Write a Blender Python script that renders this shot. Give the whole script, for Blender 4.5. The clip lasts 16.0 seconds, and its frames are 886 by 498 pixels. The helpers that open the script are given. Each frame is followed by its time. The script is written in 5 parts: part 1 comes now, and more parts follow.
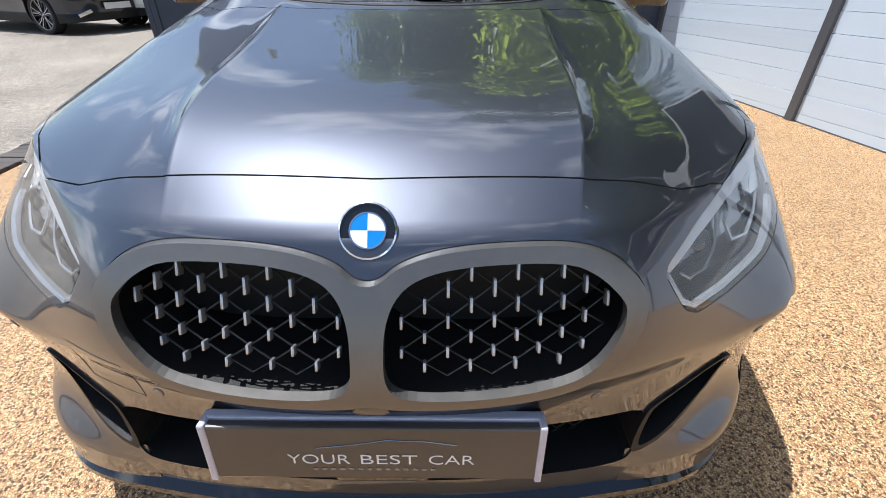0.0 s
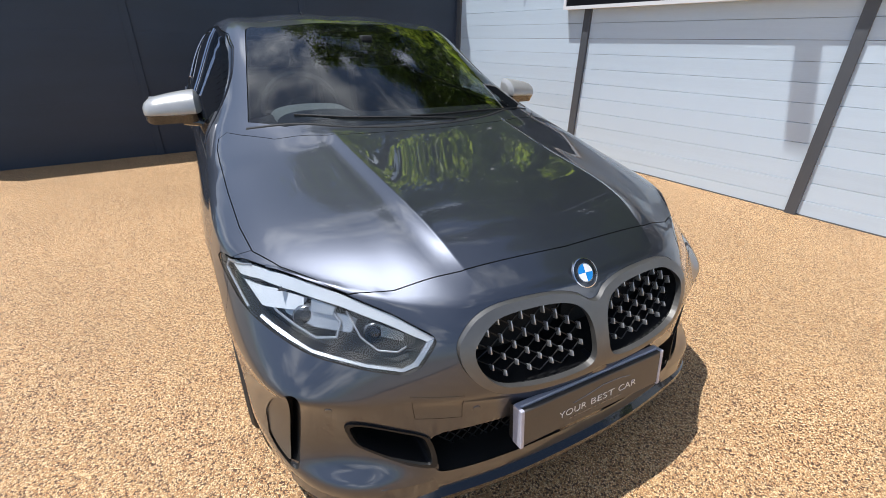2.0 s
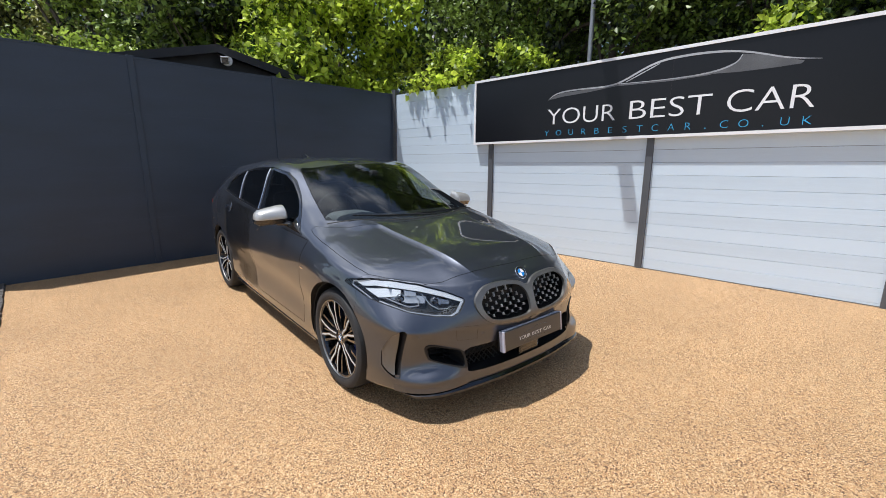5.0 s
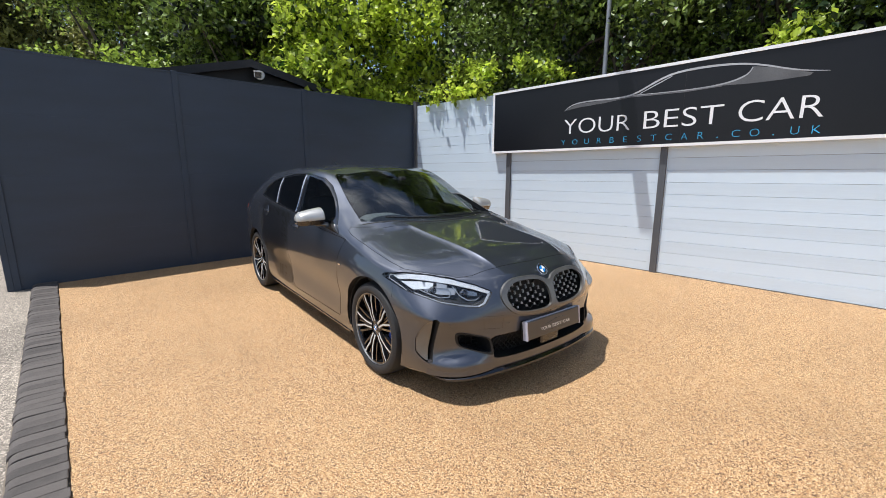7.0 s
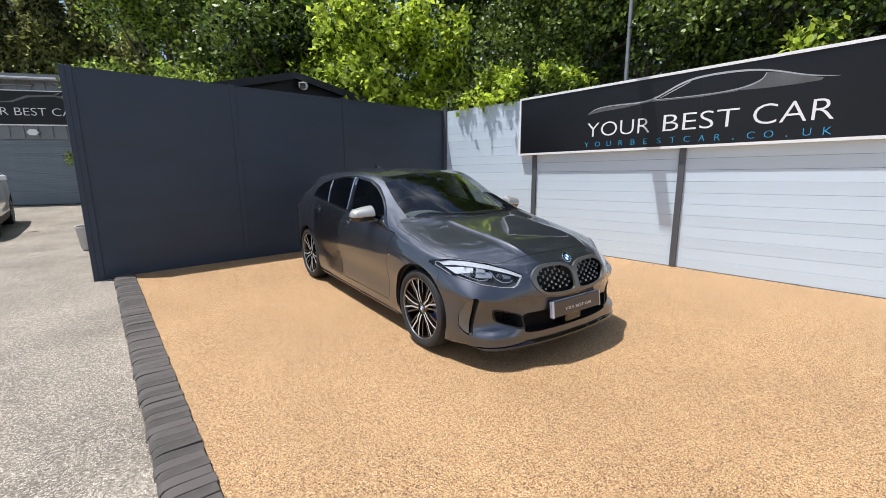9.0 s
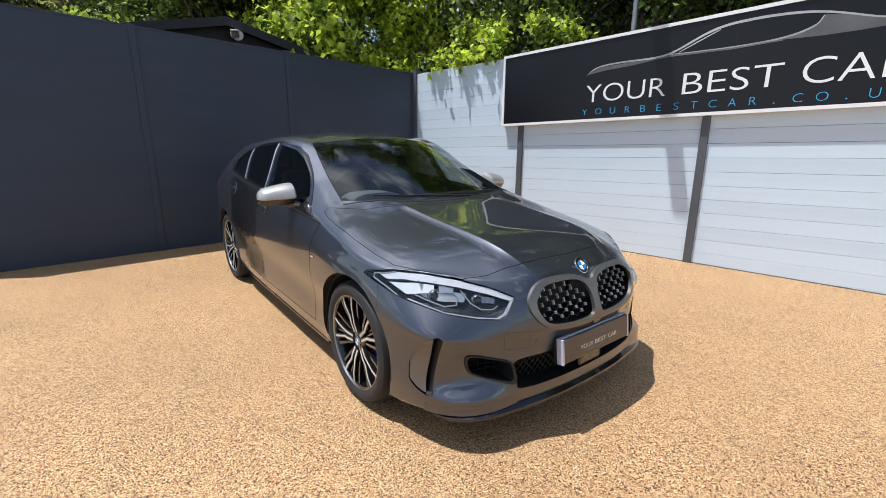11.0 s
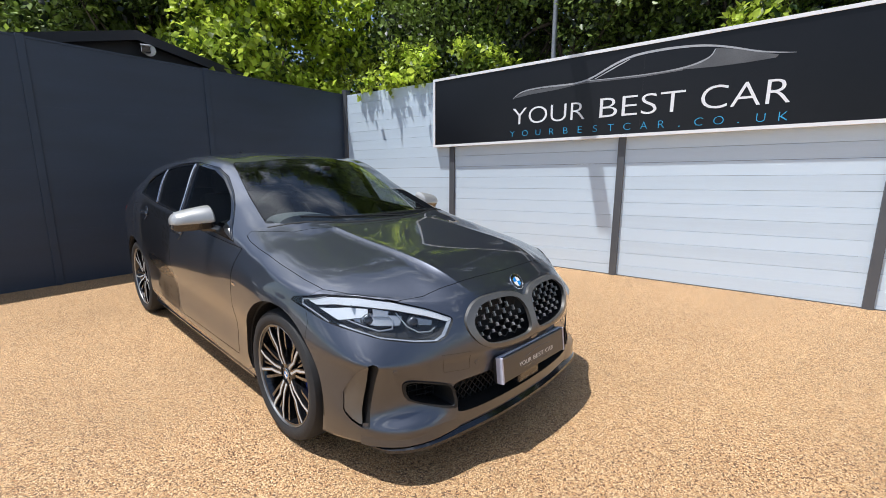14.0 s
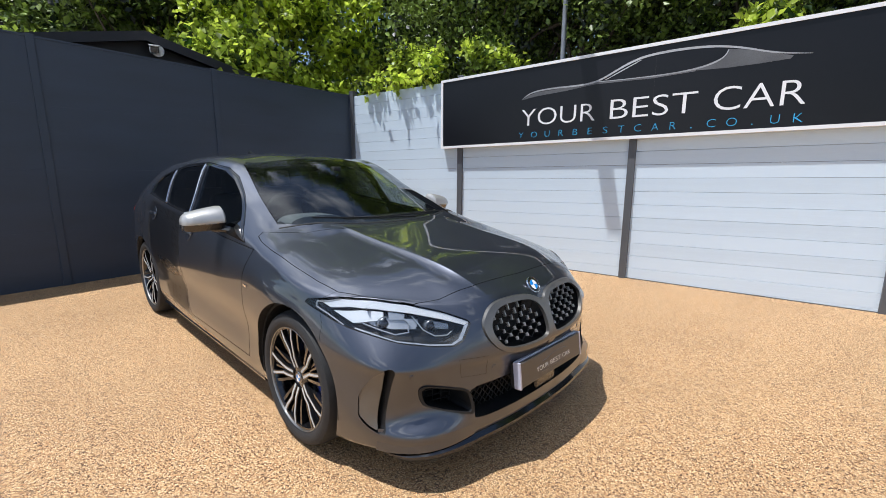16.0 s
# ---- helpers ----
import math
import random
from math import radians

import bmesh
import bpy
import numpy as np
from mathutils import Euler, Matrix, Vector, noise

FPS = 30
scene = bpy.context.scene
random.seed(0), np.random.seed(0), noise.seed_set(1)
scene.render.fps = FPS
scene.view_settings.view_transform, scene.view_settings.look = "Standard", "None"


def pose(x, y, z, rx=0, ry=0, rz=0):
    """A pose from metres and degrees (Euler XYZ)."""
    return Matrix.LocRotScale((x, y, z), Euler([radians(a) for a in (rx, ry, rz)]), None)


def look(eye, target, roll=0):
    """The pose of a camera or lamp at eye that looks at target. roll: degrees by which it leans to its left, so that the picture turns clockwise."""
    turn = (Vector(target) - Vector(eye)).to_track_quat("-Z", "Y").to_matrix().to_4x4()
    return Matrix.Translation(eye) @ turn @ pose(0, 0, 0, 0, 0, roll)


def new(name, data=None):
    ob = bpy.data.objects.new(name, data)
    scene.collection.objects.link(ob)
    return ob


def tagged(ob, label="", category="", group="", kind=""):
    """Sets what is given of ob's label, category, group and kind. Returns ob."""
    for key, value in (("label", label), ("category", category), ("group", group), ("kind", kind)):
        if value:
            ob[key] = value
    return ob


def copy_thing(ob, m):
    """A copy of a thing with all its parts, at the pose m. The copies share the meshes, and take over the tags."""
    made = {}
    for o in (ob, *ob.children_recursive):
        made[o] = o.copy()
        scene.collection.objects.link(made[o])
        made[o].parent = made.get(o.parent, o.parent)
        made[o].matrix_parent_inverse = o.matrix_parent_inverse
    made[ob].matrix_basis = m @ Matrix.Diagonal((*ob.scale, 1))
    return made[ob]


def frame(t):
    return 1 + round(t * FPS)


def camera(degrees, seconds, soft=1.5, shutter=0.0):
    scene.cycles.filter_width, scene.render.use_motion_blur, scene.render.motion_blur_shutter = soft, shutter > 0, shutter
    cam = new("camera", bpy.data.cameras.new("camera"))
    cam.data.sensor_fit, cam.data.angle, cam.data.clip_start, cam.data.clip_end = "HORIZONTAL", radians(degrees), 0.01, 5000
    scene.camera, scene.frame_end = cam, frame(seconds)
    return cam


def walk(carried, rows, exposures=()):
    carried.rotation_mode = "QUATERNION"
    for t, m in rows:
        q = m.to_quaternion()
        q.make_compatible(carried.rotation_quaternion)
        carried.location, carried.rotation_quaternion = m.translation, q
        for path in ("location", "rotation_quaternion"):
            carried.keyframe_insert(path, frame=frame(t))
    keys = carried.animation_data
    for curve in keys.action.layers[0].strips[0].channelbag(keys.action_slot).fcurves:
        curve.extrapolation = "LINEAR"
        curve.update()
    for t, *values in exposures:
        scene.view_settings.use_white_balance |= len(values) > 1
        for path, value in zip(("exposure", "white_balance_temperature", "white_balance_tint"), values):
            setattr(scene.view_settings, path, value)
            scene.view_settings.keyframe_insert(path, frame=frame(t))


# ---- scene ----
cam = camera(90, 16.0, .85)
PATH = [
    (0, (0.107, -2.598, 1.070), (0.104, -0.910, -0.004), 0.35),
    (0.5, (-0.136, -2.584, 1.098), (0.184, -0.906, 0.057), 1.33),
    (1, (-0.349, -2.493, 1.098), (0.205, -0.875, 0.062), 1.80),
    (1.5, (-0.575, -2.596, 1.234), (0.111, -1.015, 0.219), 1.33),
    (2, (-0.841, -2.790, 1.342), (0.020, -1.223, 0.446), 1.37),
    (2.5, (-1.040, -3.007, 1.353), (-0.034, -1.467, 0.567), 1.42),
    (3, (-1.302, -3.111, 1.378), (-0.188, -1.595, 0.702), 1.20),
    (3.5, (-1.566, -3.210, 1.420), (-0.374, -1.714, 0.837), 0.94),
    (4, (-1.749, -3.424, 1.463), (-0.510, -1.939, 0.954), 0.84),
    (6.5, (-2.215, -3.873, 1.495), (-0.979, -2.356, 1.083), 0.18),
    (7, (-2.248, -3.883, 1.469), (-1.043, -2.338, 1.065), 0.16),
    (7.5, (-2.266, -3.922, 1.486), (-1.102, -2.347, 1.079), -0.01),
    (8, (-2.314, -3.965, 1.484), (-1.176, -2.370, 1.081), -0.12),
    (8.5, (-2.480, -4.069, 1.491), (-1.356, -2.464, 1.090), -0.24),
    (9, (-2.644, -4.204, 1.492), (-1.520, -2.598, 1.093), -0.41),
    (11.5, (-1.699, -3.174, 1.323), (-0.455, -1.686, 0.837), 0.52),
    (12, (-1.721, -3.217, 1.323), (-0.395, -1.791, 0.865), 0.29),
    (12.5, (-1.736, -3.241, 1.326), (-0.367, -1.848, 0.897), 0.21),
    (13, (-1.744, -3.243, 1.326), (-0.354, -1.863, 0.921), 0.16),
    (13.5, (-1.749, -3.245, 1.324), (-0.347, -1.874, 0.932), 0.18),
    (14, (-1.749, -3.244, 1.322), (-0.334, -1.883, 0.939), 0.17),
    (14.5, (-1.749, -3.224, 1.321), (-0.326, -1.871, 0.941), 0.13),
    (15, (-1.750, -3.200, 1.322), (-0.327, -1.847, 0.943), 0.23),
    (15.5, (-1.757, -3.176, 1.319), (-0.341, -1.815, 0.941), 0.28),
    (16, (-1.762, -3.175, 1.315), (-0.356, -1.803, 0.940), 0.35),
]
walk(cam, [(t, look(e, g, r)) for t, e, g, r in PATH], exposures=[(0, .42, 6100, 10), (1, .32, 6150, 10), (2, .16, 6200, 10), (3.5, .10, 6250, 10), (6.5, .22, 6320, 10), (8, .23, 6350, 10), (9, .22, 6350, 10), (12, .20, 6250, 10), (16, .20, 6200, 10)])

# ---- light ----
SUN_DOWN = Vector((.31, -.163, -1)).normalized()
elevation = math.asin(-SUN_DOWN.z)
azimuth = math.atan2(-SUN_DOWN.x, -SUN_DOWN.y)
world = bpy.data.worlds.new("World")
scene.world = world
world.use_nodes = True
wn, wl = world.node_tree.nodes, world.node_tree.links
sky = wn.new("ShaderNodeTexSky")
sky.sky_type, sky.sun_disc, sky.sun_elevation, sky.sun_rotation = "NISHITA", False, elevation, azimuth
coord = wn.new("ShaderNodeTexCoord")
stretch = wn.new("ShaderNodeMapping")
stretch.inputs["Scale"].default_value = (1, 1, 2.2)
clouds = wn.new("ShaderNodeTexNoise")
clouds.inputs["Scale"].default_value, clouds.inputs["Detail"].default_value, clouds.inputs["Roughness"].default_value = 2.6, 7, .58
ramp = wn.new("ShaderNodeValToRGB")
ramp.color_ramp.elements[0].position, ramp.color_ramp.elements[1].position = .53, .68
cover = wn.new("ShaderNodeMixRGB")
cover.inputs[2].default_value = (13.0, 13.3, 13.8, 1)
wl.new(coord.outputs["Generated"], stretch.inputs[0])
wl.new(stretch.outputs[0], clouds.inputs["Vector"])
wl.new(clouds.outputs["Fac"], ramp.inputs[0])
wl.new(ramp.outputs[0], cover.inputs[0])
wl.new(sky.outputs[0], cover.inputs[1])
wl.new(cover.outputs[0], wn["Background"].inputs[0])
wn["Background"].inputs[1].default_value = .116
sun = new("sun", bpy.data.lights.new("sun", "SUN"))
sun.data.energy, sun.data.angle, sun.data.color = 5.0, radians(.53), (1, .975, .94)
sun.matrix_world = look(-SUN_DOWN * 30, (0, 0, 0))

# ---- materials ----
def pbr(name, base, rough=.5, metal=0.0, coat=0.0, var=.12, scale=6.0, bump=0.0, bscale=120.0, spec=.5, fine=None, stretch=(1, 1, 1), coat_rough=.02, piece=0.0):
    """A surface with colour drift at two scales, worn gloss and fine relief; piece: how far single pieces differ."""
    m = bpy.data.materials.new(name)
    m.use_nodes = True
    n, l = m.node_tree.nodes, m.node_tree.links
    b = n["Principled BSDF"]
    b.inputs["Metallic"].default_value, b.inputs["Coat Weight"].default_value, b.inputs["Coat Roughness"].default_value = metal, coat, coat_rough
    b.inputs["Specular IOR Level"].default_value = spec
    co, mp = n.new("ShaderNodeTexCoord"), n.new("ShaderNodeMapping")
    mp.inputs["Scale"].default_value = stretch
    l.new(co.outputs["Object"], mp.inputs[0])
    big, small = n.new("ShaderNodeTexNoise"), n.new("ShaderNodeTexNoise")
    for t, s, d in ((big, scale, 4), (small, bscale, 3)):
        t.inputs["Scale"].default_value, t.inputs["Detail"].default_value = s, d
        l.new(mp.outputs[0], t.inputs["Vector"])
    add = n.new("ShaderNodeMath")
    add.operation = "MULTIPLY_ADD"
    add.inputs[1].default_value = .4
    l.new(small.outputs["Fac"], add.inputs[0])
    l.new(big.outputs["Fac"], add.inputs[2])
    last = add.outputs[0]
    if piece:
        info, more = n.new("ShaderNodeObjectInfo"), n.new("ShaderNodeMath")
        more.operation = "MULTIPLY_ADD"
        more.inputs[1].default_value = piece
        l.new(info.outputs["Random"], more.inputs[0])
        l.new(last, more.inputs[2])
        last = more.outputs[0]
    r = n.new("ShaderNodeValToRGB")
    mid = .7 + piece / 2
    r.color_ramp.elements[0].position, r.color_ramp.elements[1].position = max(0, mid - .32), min(1, mid + .3)
    r.color_ramp.elements[0].color = (*[c * (1 - var) for c in base], 1)
    r.color_ramp.elements[1].color = (*[min(1, c * (1 + var)) for c in (fine or base)], 1)
    l.new(last, r.inputs[0])
    l.new(r.outputs[0], b.inputs["Base Color"])
    g = n.new("ShaderNodeMapRange")
    g.inputs["To Min"].default_value, g.inputs["To Max"].default_value = rough * .85, min(1, rough * 1.15)
    l.new(big.outputs["Fac"], g.inputs["Value"])
    l.new(g.outputs[0], b.inputs["Roughness"])
    if bump:
        h = n.new("ShaderNodeBump")
        h.inputs["Strength"].default_value, h.inputs["Distance"].default_value = min(1, bump), .004
        l.new(small.outputs["Fac"], h.inputs["Height"])
        l.new(h.outputs[0], b.inputs["Normal"])
    return m


def gravel(name, colours, scale, rough, bump, patch):
    """Small stones, each of its own colour, with dark gaps and broad worn patches."""
    m = bpy.data.materials.new(name)
    m.use_nodes = True
    n, l = m.node_tree.nodes, m.node_tree.links
    b = n["Principled BSDF"]
    b.inputs["Roughness"].default_value = rough
    co = n.new("ShaderNodeTexCoord")
    cell, gap = n.new("ShaderNodeTexVoronoi"), n.new("ShaderNodeTexVoronoi")
    gap.feature = "DISTANCE_TO_EDGE"
    for t in (cell, gap):
        t.inputs["Scale"].default_value = scale
        l.new(co.outputs["Object"], t.inputs["Vector"])
    sep = n.new("ShaderNodeSeparateColor")
    l.new(cell.outputs["Color"], sep.inputs[0])
    ramp = n.new("ShaderNodeValToRGB")
    ramp.color_ramp.interpolation = "CONSTANT"
    while len(ramp.color_ramp.elements) < len(colours):
        ramp.color_ramp.elements.new(.5)
    for e, (at, c) in zip(ramp.color_ramp.elements, colours):
        e.position, e.color = at, (*c, 1)
    l.new(sep.outputs[0], ramp.inputs[0])
    edge = n.new("ShaderNodeMapRange")
    edge.inputs["From Max"].default_value, edge.inputs["To Min"].default_value = .20, .22
    l.new(gap.outputs["Distance"], edge.inputs["Value"])
    worn = n.new("ShaderNodeTexNoise")
    worn.inputs["Scale"].default_value, worn.inputs["Detail"].default_value = .9, 5
    l.new(co.outputs["Object"], worn.inputs["Vector"])
    tone = n.new("ShaderNodeMapRange")
    tone.inputs["From Min"].default_value, tone.inputs["From Max"].default_value = .3, .7
    tone.inputs["To Min"].default_value, tone.inputs["To Max"].default_value = 1 - patch, 1 + patch
    l.new(worn.outputs["Fac"], tone.inputs["Value"])
    mul = n.new("ShaderNodeMath")
    mul.operation = "MULTIPLY"
    l.new(edge.outputs[0], mul.inputs[0])
    l.new(tone.outputs[0], mul.inputs[1])
    mix = n.new("ShaderNodeVectorMath")
    mix.operation = "SCALE"
    l.new(ramp.outputs[0], mix.inputs[0])
    l.new(mul.outputs[0], mix.inputs["Scale"])
    l.new(mix.outputs[0], b.inputs["Base Color"])
    h = n.new("ShaderNodeBump")
    h.inputs["Strength"].default_value, h.inputs["Distance"].default_value = bump, .003
    l.new(gap.outputs["Distance"], h.inputs["Height"])
    l.new(h.outputs[0], b.inputs["Normal"])
    return m


def pane(name, tint, gloss=(1, 1, 1)):
    """Car glass: clear or tinted, with the gloss that the angle gives it."""
    m = bpy.data.materials.new(name)
    m.use_nodes = True
    n, l = m.node_tree.nodes, m.node_tree.links
    n.remove(n["Principled BSDF"])
    clear, shine, face, mix = n.new("ShaderNodeBsdfTransparent"), n.new("ShaderNodeBsdfGlossy"), n.new("ShaderNodeLayerWeight"), n.new("ShaderNodeMixShader")
    power, scale = n.new("ShaderNodeMath"), n.new("ShaderNodeMath")
    clear.inputs[0].default_value = (*tint, 1)
    shine.inputs[0].default_value = (*gloss, 1)
    shine.inputs["Roughness"].default_value = .004
    face.inputs["Blend"].default_value = .5
    power.operation, scale.operation = "POWER", "MULTIPLY_ADD"
    power.inputs[1].default_value, scale.inputs[1].default_value, scale.inputs[2].default_value = 4.2, .94, .05
    l.new(face.outputs["Facing"], power.inputs[0])
    l.new(power.outputs[0], scale.inputs[0])
    l.new(scale.outputs[0], mix.inputs[0])
    l.new(clear.outputs[0], mix.inputs[1])
    l.new(shine.outputs[0], mix.inputs[2])
    l.new(mix.outputs[0], n["Material Output"].inputs[0])
    return m


def clear_face(name, tint=(1, 1, 1)):
    """The inner face of a pane, which adds no second gloss."""
    m = bpy.data.materials.new(name)
    m.use_nodes = True
    n, l = m.node_tree.nodes, m.node_tree.links
    n.remove(n["Principled BSDF"])
    clear = n.new("ShaderNodeBsdfTransparent")
    clear.inputs[0].default_value = (*tint, 1)
    l.new(clear.outputs[0], n["Material Output"].inputs[0])
    return m


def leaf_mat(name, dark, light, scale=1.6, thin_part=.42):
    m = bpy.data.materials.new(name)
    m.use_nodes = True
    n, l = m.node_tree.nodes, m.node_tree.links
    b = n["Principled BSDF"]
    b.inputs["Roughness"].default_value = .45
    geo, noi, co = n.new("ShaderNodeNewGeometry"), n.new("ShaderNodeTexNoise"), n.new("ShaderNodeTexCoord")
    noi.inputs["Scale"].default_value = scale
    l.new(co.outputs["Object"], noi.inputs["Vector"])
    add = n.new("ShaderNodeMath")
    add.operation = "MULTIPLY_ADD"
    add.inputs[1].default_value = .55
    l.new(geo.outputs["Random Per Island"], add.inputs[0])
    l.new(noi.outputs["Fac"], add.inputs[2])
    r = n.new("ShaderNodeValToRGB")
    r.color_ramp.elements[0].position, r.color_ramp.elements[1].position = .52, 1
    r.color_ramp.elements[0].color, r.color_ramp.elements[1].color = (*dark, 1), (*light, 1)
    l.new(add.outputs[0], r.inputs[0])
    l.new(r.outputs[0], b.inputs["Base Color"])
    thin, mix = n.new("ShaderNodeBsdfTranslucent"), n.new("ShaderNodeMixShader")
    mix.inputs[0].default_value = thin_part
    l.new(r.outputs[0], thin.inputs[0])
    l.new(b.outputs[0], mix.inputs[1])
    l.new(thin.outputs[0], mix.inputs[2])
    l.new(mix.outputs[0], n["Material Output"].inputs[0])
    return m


RESIN = gravel("resin_bound_gravel", [(0, (.12, .056, .026)), (.15, (.47, .25, .103)), (.33, (.71, .43, .193)), (.6, (.88, .60, .325)), (.88, (.53, .265, .106))], 195, .68, .9, .09)
TARMAC = gravel("worn_tarmac", [(0, (.25, .215, .172)), (.4, (.43, .37, .30)), (.7, (.53, .455, .37)), (.93, (.66, .57, .47))], 110, .85, .5, .26)
BLOCK = pbr("charcoal_block_paver", (.074, .064, .058), .85, var=.3, scale=9, bump=.7, bscale=220, piece=.5)
JOINT = pbr("jointing_sand", (.16, .13, .10), .95, var=.3, scale=20, bump=.5, bscale=300)
PLANK = pbr("pale_grey_composite_plank", (.575, .675, .765), .5, var=.05, scale=1.4, bump=.25, bscale=60, stretch=(.25, 2, 6), piece=.45)
GREY_POST = pbr("graphite_powder_coat", (.085, .09, .10), .45, var=.1, scale=4, bump=.1, bscale=300)
DARK_PANEL = pbr("anthracite_panel", (.028, .042, .068), .5, var=.2, scale=1.1, bump=.15, bscale=90, stretch=(1, 1, 4))
SIGN_BLACK = pbr("black_sign_vinyl", (.007, .0075, .010), .30, spec=.3, var=.25, scale=1.0, bump=.03, bscale=60)
SIGN_WHITE = pbr("white_sign_trim", (.80, .80, .81), .45, var=.05, scale=4)
SIGN_BLUE = pbr("cyan_sign_vinyl", (.05, .42, .74), .45, var=.05, scale=4)
SIGN_SILVER = pbr("silver_grey_print", (.34, .35, .37), .5, var=.45, scale=2.2)
SIGN_DIM = pbr("dark_grey_print", (.11, .113, .12), .5, var=.5, scale=2.0)
PAINT = pbr("mineral_grey_metallic_paint", (.071, .078, .098), .43, metal=.92, coat=1.0, var=.08, scale=900, bump=.0, bscale=2600, coat_rough=.006)
PAINT.node_tree.nodes["Principled BSDF"].inputs["Coat IOR"].default_value = 1.68
PAINT_GREY = pbr("satin_grey_metal_trim", (.155, .15, .142), .36, metal=.7, coat=.2, var=.05, scale=30)
CAP_GREY = pbr("pale_satin_mirror_paint", (.44, .435, .42), .30, metal=.4, coat=.6, var=.04, scale=30)
GLOSS_BLACK = pbr("gloss_black_plastic", (.008, .008, .009), .12, coat=.8, var=.1, scale=20)
BLACK = pbr("matt_black_plastic", (.006, .006, .0065), .6, var=.2, scale=20, bump=.2, bscale=500)
LATTICE = pbr("satin_black_plastic", (.010, .010, .011), .32, var=.2, scale=20)
CHROME = pbr("bright_chrome", (.78, .78, .79), .12, metal=1, var=.04, scale=20)
SILVER = pbr("machined_silver", (.56, .57, .59), .34, metal=.25, var=.06, scale=60)
PIN = pbr("grille_pin_metal", (.50, .50, .51), .3, metal=.75, var=.06, scale=60)
RUBBER = pbr("tyre_rubber", (.018, .018, .019), .72, var=.3, scale=9, bump=.3, bscale=260)
DISC = pbr("brake_disc_steel", (.42, .41, .40), .35, metal=1, var=.1, scale=30)
CALIPER = pbr("blue_caliper_paint", (.02, .05, .28), .35, coat=.5, var=.1, scale=30)
SCREEN = pane("windscreen_glass", (.46, .50, .50))
TINT = pane("privacy_glass", (.10, .11, .12))
SIDE_GLASS = pane("side_glass", (.52, .56, .56))
LENS = pane("lamp_lens", (.93, .95, .96))
GLASS_BACK = clear_face("glass_inner_face")
LAMP_WHITE = pbr("lamp_light_guide", (.54, .57, .61), .22, coat=.5, var=.04, scale=20)
LAMP_SILVER = pbr("lamp_light_pipe_silver", (.36, .38, .41), .2, metal=.5, coat=.5, var=.1, scale=30)
LAMP_GREY = pbr("lamp_housing_silver", (.22, .235, .26), .25, metal=.8, var=.15, scale=40)
BLUE = pbr("roundel_blue", (.01, .22, .62), .2, coat=1, var=.03, scale=20)
WHITE = pbr("roundel_white", (.80, .80, .80), .2, coat=1, var=.03, scale=20)
PLATE = pbr("brown_black_plate", (.060, .052, .046), .3, coat=.3, var=.12, scale=8)
PLATE_EDGE = pbr("clear_acrylic_edge", (.46, .46, .54), .15, coat=.8, var=.1, scale=40)
RED = pbr("red_lamp_plastic", (.35, .012, .010), .15, coat=1, var=.1, scale=20)
CABIN = pbr("dark_cabin_trim", (.020, .020, .022), .7, var=.2, scale=9, bump=.3, bscale=400)
CABIN_PALE = pbr("pale_grey_dash_panel", (.30, .31, .31), .6, var=.08, scale=6)
# leaf greens with light painted in: first a sunlit tone, then a shaded one
LEAF = leaf_mat("hazel_leaves_lit_tone", (.022, .055, .010), (.68, .82, .10), thin_part=.55)
LEAF_SHADE = leaf_mat("leaves_shade_tone", (.004, .010, .004), (.24, .34, .06), thin_part=.26)
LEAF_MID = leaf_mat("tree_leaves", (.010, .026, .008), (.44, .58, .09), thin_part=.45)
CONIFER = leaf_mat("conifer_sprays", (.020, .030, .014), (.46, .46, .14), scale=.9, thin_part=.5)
RUSSET = leaf_mat("russet_leaves", (.10, .045, .018), (.32, .16, .05))
BARK = pbr("grey_brown_bark", (.11, .085, .065), .9, var=.35, scale=8, bump=.9, bscale=40, stretch=(1, 1, .25))
SHED = pbr("black_stained_timber", (.012, .012, .014), .6, var=.3, scale=3, bump=.4, bscale=30, stretch=(1, 1, 8))
FELT = pbr("dark_roof_edge", (.02, .02, .024), .7, var=.3, scale=6, bump=.3, bscale=90)
CLADDING = pbr("grey_profiled_steel", (.20, .21, .225), .5, metal=.2, var=.1, scale=2)
SHUTTER = pbr("blue_grey_shutter_steel", (.17, .20, .23), .45, metal=.3, var=.1, scale=3)
CONCRETE = pbr("pale_concrete", (.45, .43, .40), .85, var=.12, scale=6, bump=.4, bscale=120)
CAR_WHITE = pbr("white_car_paint", (.72, .73, .74), .3, coat=1, var=.03, scale=5)
CAR_DARK = pbr("black_blue_car_paint", (.018, .02, .03), .3, metal=.3, coat=1, var=.05, scale=5)
GALV = pbr("galvanised_pole", (.26, .27, .29), .45, metal=.5, var=.15, scale=10)

# ---- building helpers ----
def mesh_of(bm, name, material, smooth=False):
    me = bpy.data.meshes.new(name)
    bm.to_mesh(me)
    bm.free()
    me.materials.append(material)
    if smooth:
        me.shade_smooth()
        me.set_sharp_from_angle(angle=radians(34))
    return me


def thing(name, at=Matrix(), label="", category="", group="", kind=""):
    ob = new(name)
    ob.empty_display_size = .1
    ob.matrix_world = at
    return tagged(ob, label, category, group, kind)


def part(name, bm, material, parent, label="", smooth=False, at=None, kind=""):
    """Links a bmesh (or a finished mesh) as one mesh object under a thing or under a part."""
    me = bm if isinstance(bm, bpy.types.Mesh) else mesh_of(bm, name, material, smooth)
    ob = new(name, me)
    ob.parent = parent
    if at is not None:
        ob.matrix_basis = at
    return tagged(ob, label, kind=kind)


